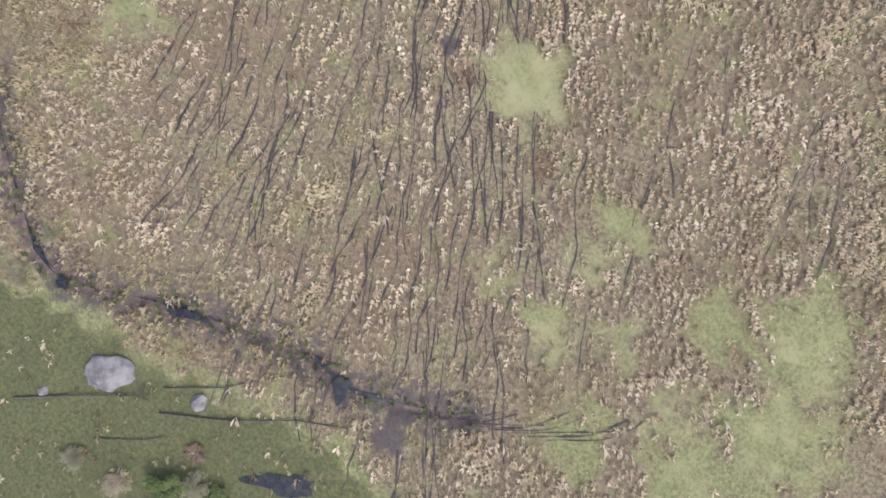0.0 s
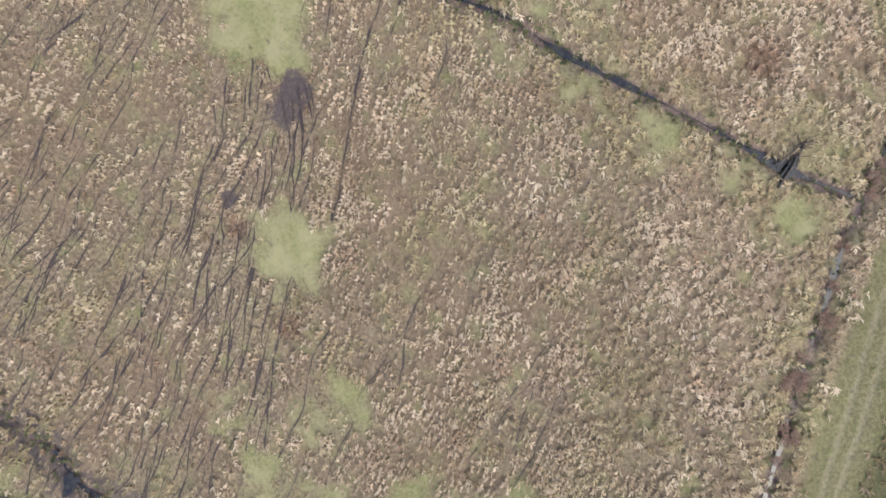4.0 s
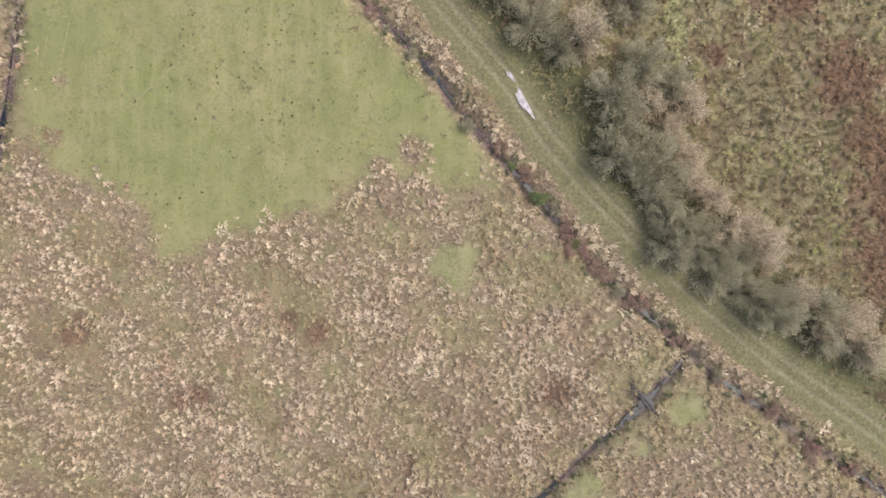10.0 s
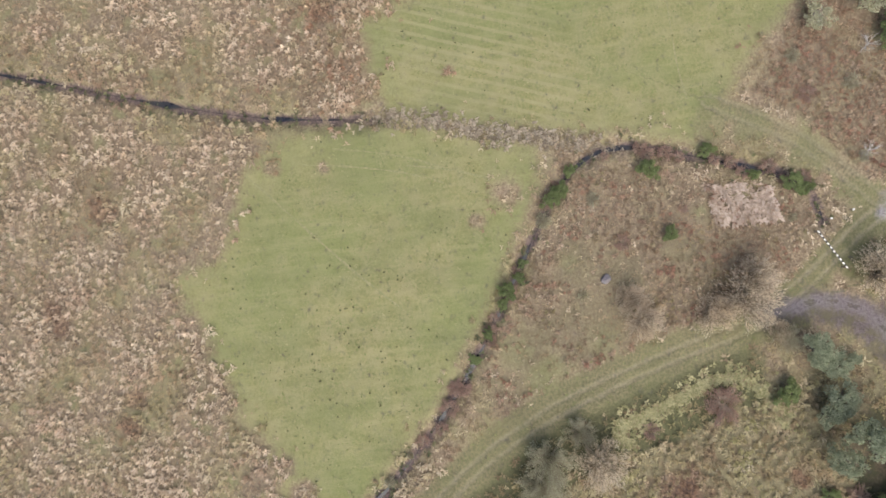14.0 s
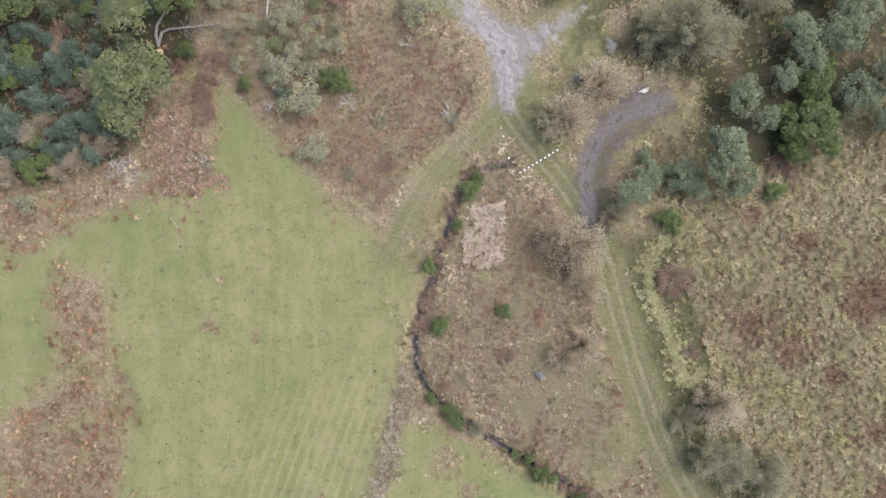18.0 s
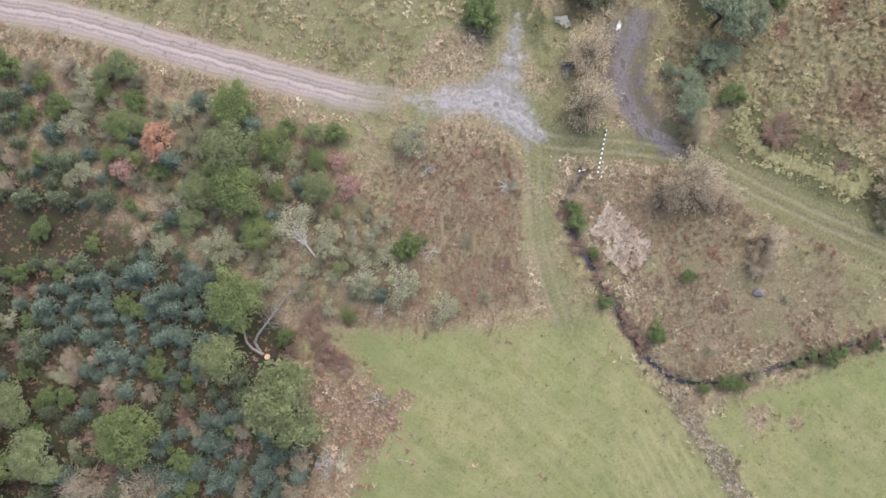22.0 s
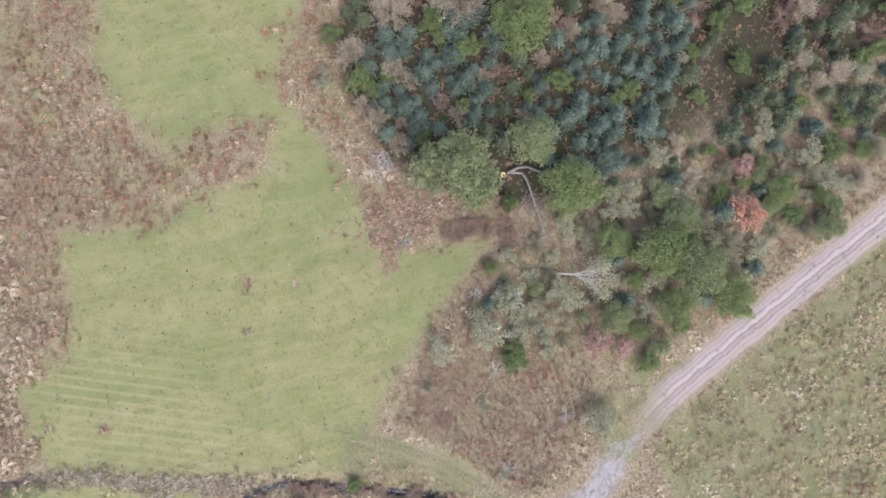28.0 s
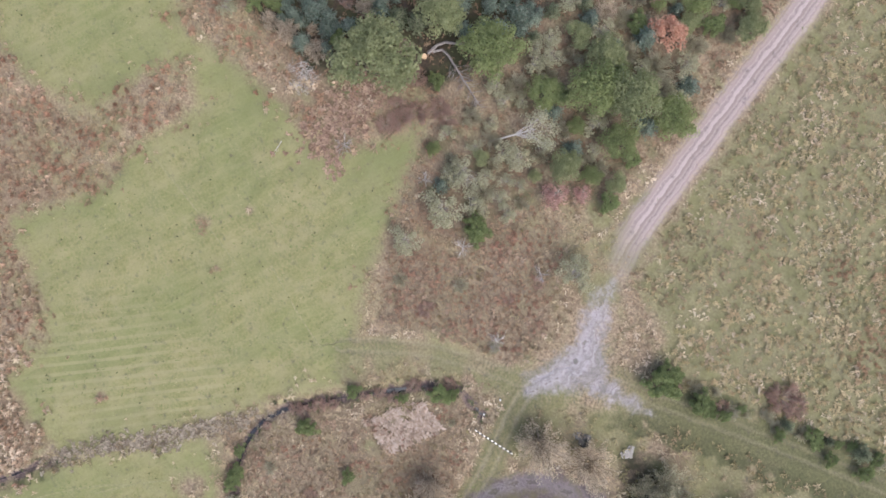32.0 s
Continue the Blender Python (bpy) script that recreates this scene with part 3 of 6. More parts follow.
water_strip("water_track_ditch", DITCH_TRACK, 0.9, -0.5, 3, "dark still water in the trackside ditch", 0.35)
water_strip("water_field_ditch", DITCH_FIELD, 1.2, -0.46, 4, "dark still water in the field ditch", 0.85)


# ---------------------------------------------------------------- low growth
def tuft_arrays(x, y, z, radius, height, blades, r, lean=(0.0, 0.0), width=0.16, flow=None, grip=0.0):
    """Arched blades, each of two triangles, that spread from the given points, more of them along the flow."""
    n = len(x)
    a = r.uniform(0, math.tau, (n, blades))
    if flow is not None:
        along = flow[:, None] + r.normal(0, 0.4, (n, blades)) + np.where(r.random((n, blades)) < 0.3, math.pi, 0.0)
        a = np.where(r.random((n, blades)) < np.asarray(grip)[:, None], along, a)
    q = r.uniform(0.55, 1.25, (n, blades)) * radius[:, None]
    h = r.uniform(0.5, 1.15, (n, blades)) * height[:, None]
    ca, sa = np.cos(a), np.sin(a)
    bx = x[:, None] + ca * q * 0.06
    by = y[:, None] + sa * q * 0.06
    mx, my = x[:, None] + ca * q * 0.5 + lean[0] * h * 0.5, y[:, None] + sa * q * 0.5 + lean[1] * h * 0.5
    tx, ty = x[:, None] + ca * q + lean[0] * h, y[:, None] + sa * q + lean[1] * h
    w = width * r.uniform(0.6, 1.4, (n, blades)) * radius[:, None] / 0.6
    zz = np.broadcast_to(z[:, None], a.shape)
    v = np.empty((n, blades, 4, 3), np.float32)
    v[:, :, 0] = np.stack([bx, by, zz], -1)
    v[:, :, 1] = np.stack([mx - sa * w, my + ca * w, zz + h], -1)
    v[:, :, 2] = np.stack([tx, ty, zz + h * r.uniform(0.3, 0.8, a.shape)], -1)
    v[:, :, 3] = np.stack([mx + sa * w, my - ca * w, zz + h * 0.96], -1)
    faces = np.arange(n * blades * 4, dtype=np.int32).reshape(-1, 4)
    return v.reshape(-1, 3), faces, blades * 4


def growth_material(name, dark, middle, light, green, red):
    m = Nodes(name)
    t = m.math("MULTIPLY_ADD", m.math("SUBTRACT", m.island(), 0.5), 0.35, m.attr("tint"))
    c = m.mix(m.ramp(t, 0.1, 0.5), dark, middle)
    c = m.mix(m.ramp(t, 0.5, 0.95), c, light)
    c = m.mix(m.attr("green"), c, green)
    c = m.mix(m.attr("red"), c, red)
    c = m.mix(m.ramp(m.noise(6.0), 0.35, 0.7, 0.0, 0.3), c, dark)
    return m.finish(c, 0.85, spec=0.15, through_light=0.35)


def ground_height(x, y, f):
    z = 0.10 * wobble(x, y, 14, 1) + 0.05 * wobble(x, y, 4, 2) * (f["field"] < 0)
    z = z - 0.75 * np.clip(1 - f["ditch"] / 1.5, 0, 1) ** 0.8 - 0.30 * np.clip(f["hollow"], 0, 1)
    return z - 0.02


SPINE = smooth_line([(78, -178), (66, -130), (48, -88), (18, -52), (4, -20), (-6, 8), (-30, 14), (-14, 14), (18, 20)])


def flow_angle(x, y):
    """The way in which the reeds lie, swept by the winter floods."""
    side = 0.515 * x + 0.857 * y
    return np.radians(np.interp(side, [-140, -125, -103, -80, -50], [117, 130, 151, 138, 125]) + 9 * wobble(x, y, 13, 71))


def trail_lines():
    """Narrow water lines through the reed bed: long ones from the ditch's end to the hollows, and many short ones along the flow."""
    lines = []
    r = np.random.default_rng(21)
    spine = smooth_line([(86.2, -179), (78, -170.5), (67.9, -161.6), (60.5, -156.2), (53, -151.4), (46, -149.5), (37, -148.2), (27.5, -145.9)], 1.2)
    u = np.linspace(0, 1, len(spine))
    t = np.gradient(spine, axis=0)
    t /= np.linalg.norm(t, axis=1)[:, None]
    across = np.stack([-t[:, 1], t[:, 0]], 1)
    for k in range(11):
        off = (k - 5) * 0.7 + r.uniform(-0.5, 0.5)
        spread = 0.45 + 1.1 * np.sin(np.clip(u * 2.1, 0, 1) * math.pi) + 0.5 * np.sin(np.clip(u - 0.45, 0, 1) * 5.7)
        wander = 0.5 * np.sin(u * r.uniform(8, 16) + r.uniform(0, 6)) + 0.16 * np.sin(u * r.uniform(28, 60) + r.uniform(0, 6))
        a, b = sorted(r.uniform(0, 1, 2)) if k % 3 else (0.0, r.uniform(0.6, 1.0))
        sel = (u >= a) & (u <= max(b, a + 0.3))
        lines.append((spine + across * (off * spread + wander)[:, None])[sel])
    for k in range(240):
        p = np.array([r.uniform(28, 96), r.uniform(-198, -132)])
        side = 0.515 * p[0] + 0.857 * p[1]
        if r.random() > np.interp(side, [-146, -138, -106, -92, -60], [0, 1, 1, 0.22, 0.05]) or np.any(blobs(p[:1], p[1:], LUSH) > 0.5):
            continue
        pts = [p]
        sway = r.normal(0, 0.12)
        for _ in range(int(r.uniform(4, 20))):
            g = float(flow_angle(pts[-1][:1], pts[-1][1:])[0]) + sway + r.normal(0, 0.12)
            pts.append(pts[-1] + 1.1 * np.array([math.cos(g), math.sin(g)]))
        lines.append(np.array(pts))
    for k in range(9):                                    # curved lines by the ditch's end
        a = np.array([84 + 1.3 * k, -182.5 + 1.5 * k])
        lines.append(smooth_line([a, a + (3, 4 + 0.2 * k), a + (4.2, 8 + 0.3 * k) + r.uniform(-1, 1, 2)], 1.2))
    kept = []
    for line in lines:
        wet = plan_fields(line[:, 0], line[:, 1])["lime"] < 0.2
        runs = np.split(np.arange(len(line)), np.where(np.diff(wet.astype(int)) != 0)[0] + 1)
        kept += [line[i] for i in runs if wet[i[0]] and len(i) > 3]
    return kept


TRAILS = trail_lines()


def trail_distance(x, y):
    d = np.full(x.shape, 9.0)
    near = (y < -125)
    xs, ys = x[near], y[near]
    v = np.full(xs.shape, 9.0)
    for line in TRAILS:
        v = np.minimum(v, np.abs(line_distance(xs, ys, line[::2] if len(line) > 4 else line)))
    d[near] = v
    return d


def rough_growth():
    """Tussocks over all the ground that is not mown, driven or wooded."""
    r = np.random.default_rng(5)
    step = 0.68
    gx, gy = np.meshgrid(np.arange(-95, 114, step), np.arange(-224, 96, step))
    x = gx.ravel() + r.uniform(-0.5, 0.5, gx.size) * step
    y = gy.ravel() + r.uniform(-0.5, 0.5, gx.size) * step
    near = np.abs(line_distance(x, y, SPINE[::4])) < 74
    x, y = x[near], y[near]
    f = plan_fields(x, y)
    edge = f["field"] + 1.7 * wobble(x, y, 5, 3) + 1.2 * wobble(x, y, 1.7, 4)
    keep = edge < r.uniform(-2.4, 1.5, len(x))
    keep &= (np.abs(f["track"]) > 2.9 + 0.6 * wobble(x, y, 4, 5)) & (np.abs(f["track_b"]) > 2.0)
    keep &= (np.abs(f["arm_e"]) > 2.6) & (np.abs(f["arm_w"]) > 1.7) & ((np.abs(f["sand"]) > 2.6) | (y < 33)) & (f["mire"] < -0.8)
    keep &= blobs(x, y, SOGGY) < r.uniform(0.3, 0.9, len(x))
    keep &= (f["junction"] < -1.5) & (f["ditch"] > r.uniform(0.25, 0.8, len(x)))
    keep &= (f["track"] > -3) | (r.random(len(x)) < 0.62)
    keep &= (y > -60) | (f["track"] < 0) | (r.random(len(x)) < np.interp(y, [-130, -112], [0.5, 0.75]))
    keep &= (f["wood"] < 1.0) | (r.random(len(x)) < 0.42)
    keep &= (f["lush"] + 0.25 * wobble(x, y, 2.5, 6) < r.uniform(0.1, 0.95, len(x))) & (f["lime"] < r.uniform(-0.9, 1.3, len(x)))
    meadow = np.maximum(inside(x, y, MEADOW), 4 * (blobs(x, y, OLIVE) - 0.3))
    keep &= (meadow < 0) | (r.random(len(x)) < 0.42 + 0.5 * np.clip(0.3 + wobble(x, y, 11, 30), 0, 1) * (inside(x, y, MEADOW) > 2))
    x, y = x[keep], y[keep]
    f = {k: v[keep] for k, v in f.items()}
    meadow = meadow[keep]
    td = trail_distance(x, y)
    open_ = td > r.uniform(0.12, 0.36, len(x))
    x, y, meadow, td = x[open_], y[open_], meadow[open_], td[open_]
    f = {k: v[open_] for k, v in f.items()}
    n = len(x)
    east = f["track"] < -3
    heath = np.clip(f["heath"] / 2 + 0.5, 0, 1)
    big = (r.random(n) < 0.2) & (heath < 0.5)
    brown = np.clip(np.clip(f["hollow"], 0, 1) + 0.35 * np.clip(wobble(x, y, 26, 8), 0, 1), 0, 1)
    tint = 0.50 + 0.28 * wobble(x, y, 18, 9) + 0.13 * wobble(x, y, 3.2, 10) + r.normal(0, 0.21, n) - 0.35 * np.clip(f["hollow"], 0, 1)
    green = np.clip(0.12 + 0.36 * wobble(x, y, 22, 11) + 0.22 * wobble(x, y, 5, 12) + r.normal(0, 0.1, n), 0, 0.6)
    # the last two terms paint shade into tussocks by the willows and under trees
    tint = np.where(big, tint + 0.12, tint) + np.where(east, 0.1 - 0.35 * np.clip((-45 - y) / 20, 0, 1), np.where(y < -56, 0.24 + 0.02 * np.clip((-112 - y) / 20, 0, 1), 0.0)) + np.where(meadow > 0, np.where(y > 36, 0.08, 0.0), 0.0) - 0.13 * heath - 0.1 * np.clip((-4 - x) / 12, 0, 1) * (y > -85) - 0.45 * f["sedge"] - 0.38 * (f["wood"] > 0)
    green = np.where(east, np.clip(green + 0.42 + 0.25 * wobble(x, y, 12, 21), 0, 0.85), green) * (1 - 0.9 * np.clip(1.6 * f["hollow"], 0, 1))
    green = np.where(meadow > 0, np.clip(green + 0.1, 0, 0.8), green) * (1 - 0.5 * heath) * np.where((meadow > 2) & (y > 30), 0.4, 1.0)
    green = np.clip(green + 0.55 * np.clip(1 - np.abs(f["field"]) / 4.0, 0, 1) * r.random(n) + 0.4 * np.clip(1 - f["ditch"] / 3.5, 0, 1) * r.random(n), 0, 0.85)
    red = np.clip(0.8 * brown + (0.5 * np.clip(f["bracken"], 0, 1) + 0.18 * heath) * r.random(n) + 0.12 * wobble(x, y, 9, 13) + 0.4 * np.clip(wobble(x, y, 30, 22) - 0.25, 0, 1)
                  + 0.28 * np.clip((-y + x * 0.2 - 40) / 20, 0, 1) * np.clip((y + 112) / 20, 0, 1) * np.clip((25 - x) / 30, 0, 1) * r.random(n) + 0.5 * (f["wood"] > 0) + 0.5 * r.random(n) ** 0.6 * np.clip((-4 - x) / 12, 0, 1) * np.clip((y + 85) / 20, 0, 1) + 0.2 * np.clip(f["bracken"], 0, 1) + 0.7 * np.clip(1.5 * blobs(x, y, RUSTY) + 0.4 * wobble(x, y, 5, 61), 0, 1), 0, 0.9)
    # copse tussocks: greener, and darker still for the trees' shade
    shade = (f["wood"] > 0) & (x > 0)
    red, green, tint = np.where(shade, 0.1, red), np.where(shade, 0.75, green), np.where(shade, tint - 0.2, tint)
    size = np.where(heath > 0.5, 0.34, np.where(east, 0.40, 0.36)) * r.uniform(0.6, 1.45, n) * np.where(meadow > 0, 0.92, 1.0) * np.where(y < -140, 0.8, 1.0)
    size = np.where(big, size * 1.5, size)
    tall = np.where(big, 1.5, 1.0) * np.where(heath > 0.5, 0.27, np.where(y < -100, 0.38, 0.32)) * r.uniform(0.55, 1.4, n)
    z = ground_height(x, y, f)
    parts = [("reed_growth", y < -75, 8, (0.8, -0.35), "pale tan and brown reed tussocks on wet ground"),
             ("rough_grass", (y >= -75) & (heath <= 0.5), 8, (0.35, -0.2), "tan and green tussock grass on rough pasture"),
             ("heath_growth", (y >= -75) & (heath > 0.5), 9, (0.1, 0.0), "low russet bracken and heather litter")]
    mat = growth_material("tussock", (0.165, 0.125, 0.085), (0.455, 0.372, 0.257), (0.76, 0.655, 0.50), (0.31, 0.295, 0.14), (0.27, 0.175, 0.118))
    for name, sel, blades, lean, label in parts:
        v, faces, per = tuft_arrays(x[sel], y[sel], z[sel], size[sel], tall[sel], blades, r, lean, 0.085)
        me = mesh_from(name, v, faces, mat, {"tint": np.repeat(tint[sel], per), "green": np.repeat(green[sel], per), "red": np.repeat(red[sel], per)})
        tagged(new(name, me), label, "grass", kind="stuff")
    # tussocks that stand out of the rest, combed by the floods in the south
    r = np.random.default_rng(15)
    beds = (("reed_tussocks", (-62, 110, -222, -50), 0.95, "pale pinkish-tan reed tussocks combed one way on wet ground",
             ((0.27, 0.21, 0.145), (0.61, 0.50, 0.36), (0.82, 0.71, 0.555), (0.43, 0.39, 0.20), (0.46, 0.31, 0.22))),
            ("pasture_tussocks", (-92, -8, -62, 10), 1.1, "rust-brown and straw tussocks on rough pasture",
             ((0.24, 0.175, 0.12), (0.52, 0.40, 0.275), (0.74, 0.62, 0.46), (0.37, 0.35, 0.17), (0.35, 0.205, 0.135))),
            ("fen_tussocks", (28, 114, -125, 18), 1.0, "olive and rust-brown fen tussocks behind the willows",
             ((0.16, 0.135, 0.075), (0.42, 0.37, 0.22), (0.66, 0.58, 0.39), (0.38, 0.365, 0.17), (0.29, 0.19, 0.125))),
            ("bracken_tussocks", (-18, 37, -46, 30), 0.8, "russet, straw and olive bracken and heather clumps",
             ((0.17, 0.12, 0.085), (0.36, 0.27, 0.19), (0.56, 0.46, 0.35), (0.25, 0.235, 0.11), (0.30, 0.165, 0.115))),
            ("meadow_tussocks", (-40, 70, 14, 100), 1.0, "straw-coloured tussocks on the northern meadow",
             ((0.20, 0.165, 0.09), (0.37, 0.31, 0.18), (0.52, 0.44, 0.275), (0.26, 0.24, 0.11), (0.29, 0.19, 0.12))))
    for name, (x0, x1, y0, y1), step, label, tones in beds:
        gx, gy = np.meshgrid(np.arange(x0, x1, step), np.arange(y0, y1, step))
        x, y = gx.ravel() + r.uniform(-0.5, 0.5, gx.size) * step, gy.ravel() + r.uniform(-0.5, 0.5, gx.size) * step
        if name == "reed_tussocks":                       # in the south they stand in rows along the flow
            gu, gv = np.meshgrid(np.arange(-150, 150, 0.66), np.arange(-150, 150, 0.78))
            u, v = gu.ravel() + r.uniform(-0.35, 0.35, gu.size), gv.ravel() + r.uniform(-0.22, 0.22, gu.size)
            v += 2.4 * wobble(u, v, 34, 81) + 0.5 * wobble(u, v, 9, 82)
            g = radians(137)
            rx, ry = 60 + u * math.cos(g) - v * math.sin(g), -160 + u * math.sin(g) + v * math.cos(g)
            low, high = ry < -122 + 5 * wobble(rx, ry, 12, 83), y >= -122 + 5 * wobble(x, y, 12, 83)
            x, y = np.concatenate([x[high], rx[low]]), np.concatenate([y[high], ry[low]])
        ok = (np.abs(line_distance(x, y, SPINE[::4])) < 70) & (x > x0) & (x < x1) & (y > y0)
        x, y = x[ok], y[ok]
        f = plan_fields(x, y)
        n = len(x)
        ok = (f["field"] + 1.4 * wobble(x, y, 5, 3) + 0.8 * wobble(x, y, 1.7, 4) < r.uniform(-1.2, 0.4, n)) & (f["ditch"] > 1.0) & (f["lush"] < 0.4) & (f["lime"] < r.uniform(-1.0, 0.5, n)) & (blobs(x, y, SOGGY) < 0.35)
        ok &= ((f["heath"] > 0.3 * wobble(x, y, 4, 44)) if name == "bracken_tussocks" else (f["heath"] < 0)) & (f["wood"] < 0) & (f["bank"] > 1.0)
        rust = np.clip(1.5 * blobs(x, y, RUSTY) + 0.4 * wobble(x, y, 5, 61), 0, 1)
        if name == "reed_tussocks":
            ok &= (f["track"] > 3.6) & (f["sedge"] < 0.35) & (trail_distance(x, y) > 0.42) & (r.random(n) < np.clip(0.82 + 0.3 * wobble(x, y, 16, 16), 0.35, 1.0))
            rust = np.clip(0.08 + 0.3 * wobble(x, y, 12, 18) + r.normal(0, 0.12, n) + 0.6 * np.clip(f["hollow"], 0, 1), 0, 0.8)
            green = np.clip(0.12 + 0.4 * np.clip(1 - np.abs(f["ditch"] - 2.5) / 4, 0, 1) + 0.45 * wobble(x, y, 22, 11) + 0.2 * wobble(x, y, 6, 12) + r.normal(0, 0.1, n), 0, 0.7)
        elif name == "pasture_tussocks":
            ok &= (x < -0.14 * y - 14) & (r.random(n) < 0.8)
            rust = np.clip(0.3 + 0.35 * np.clip((-38 - x) / 10, 0, 1) + 0.45 * wobble(x, y, 12, 18) + r.normal(0, 0.15, n), 0, 0.95)
            green = np.clip(0.02 + 0.3 * wobble(x, y, 14, 11) + r.normal(0, 0.1, n), 0, 0.5)
        elif name == "bracken_tussocks":
            ok &= (np.abs(f["track"]) > 3.2) & (np.abs(f["track_b"]) > 2.8) & (np.abs(f["arm_w"]) > 2.2) & (f["mire"] < -1) & (r.random(n) < np.clip(0.6 + 0.5 * wobble(x, y, 6, 45), 0.1, 1))
            ok &= blobs(x, y, OLIVE) < r.uniform(0.2, 0.8, n)
            rust = np.clip(0.18 + 0.6 * wobble(x, y, 7, 46) + 0.25 * np.clip(f["bracken"], 0, 1) + r.normal(0, 0.12, n), 0, 0.95)
            green = np.clip(0.1 + 0.6 * wobble(x, y, 9, 47) + r.normal(0, 0.1, n), 0, 0.8) * (1 - rust)
        elif name == "fen_tussocks":
            ok &= (f["track"] < -9.5) & (f["mire"] < -3) & (x > 30) & (y < 0.9 * x - 22)
            rust = np.maximum(rust, np.clip(-0.08 + 0.5 * wobble(x, y, 15, 62) + 0.014 * (y + 35), 0, 0.5))
            green = np.clip(0.38 + 0.5 * wobble(x, y, 13, 21) + r.normal(0, 0.12, n), 0, 0.9) * (1 - 0.8 * rust)
        else:
            ok &= (inside(x, y, MEADOW) > 1) & (np.abs(f["sand"]) > 3.4) & (np.abs(f["arm_e"]) > 3.6) & (f["junction"] < -3) & (r.random(n) < np.clip(0.42 + 0.5 * wobble(x, y, 11, 30) + 0.03 * (0.8 * x + 0.6 * y - 32), 0.05, 1.0))
            green = np.clip(0.12 + 0.4 * wobble(x, y, 9, 21) + r.normal(0, 0.12, n), 0, 0.8)
        x, y, rust, green = x[ok], y[ok], rust[ok], green[ok]
        f = {k: v[ok] for k, v in f.items()}
        n = len(x)
        tint = 0.56 + 0.07 * wobble(x, y, 14, 17) + r.normal(0, 0.13, n)
        if name == "reed_tussocks":
            tint -= 0.3 * np.clip(f["hollow"], 0, 1) + 0.45 * np.clip(1 - f["south"] / 7, 0, 1) - 0.18 * np.clip((-118 - y) / 10, 0, 1) - 0.12 * np.clip((y + 125) / 15, 0, 1)
        elif name == "meadow_tussocks":
            tint += 0.2
        elif name == "fen_tussocks":
            tint += 0.15 - 0.45 * np.clip((-42 - y) / 20, 0, 1)
        mat = growth_material(name, *tones)
        size = r.uniform(0.36, 0.6, n) * (1 + 0.25 * wobble(x, y, 10, 77)) * (0.8 if name == "bracken_tussocks" else 1.0)
        if name == "reed_tussocks":
            size = size * np.where(y < -118, 0.8, 1.0)
        grip = np.clip((-114 - y) / 18, 0.15, 0.86)
        v, faces, per = tuft_arrays(x, y, ground_height(x, y, f), size, r.uniform(0.4, 0.8, n) * (0.6 if name in ("meadow_tussocks", "bracken_tussocks") else 1.0), 14 if name == "reed_tussocks" else 18, r, (0.25, -0.12), 0.085, flow_angle(x, y), grip)
        me = mesh_from(name, v, faces, mat, {"tint": np.repeat(tint, per), "green": np.repeat(green, per), "red": np.repeat(rust, per)})
        tagged(new(name, me), label, "grass", kind="stuff")
    return n


rough_growth()


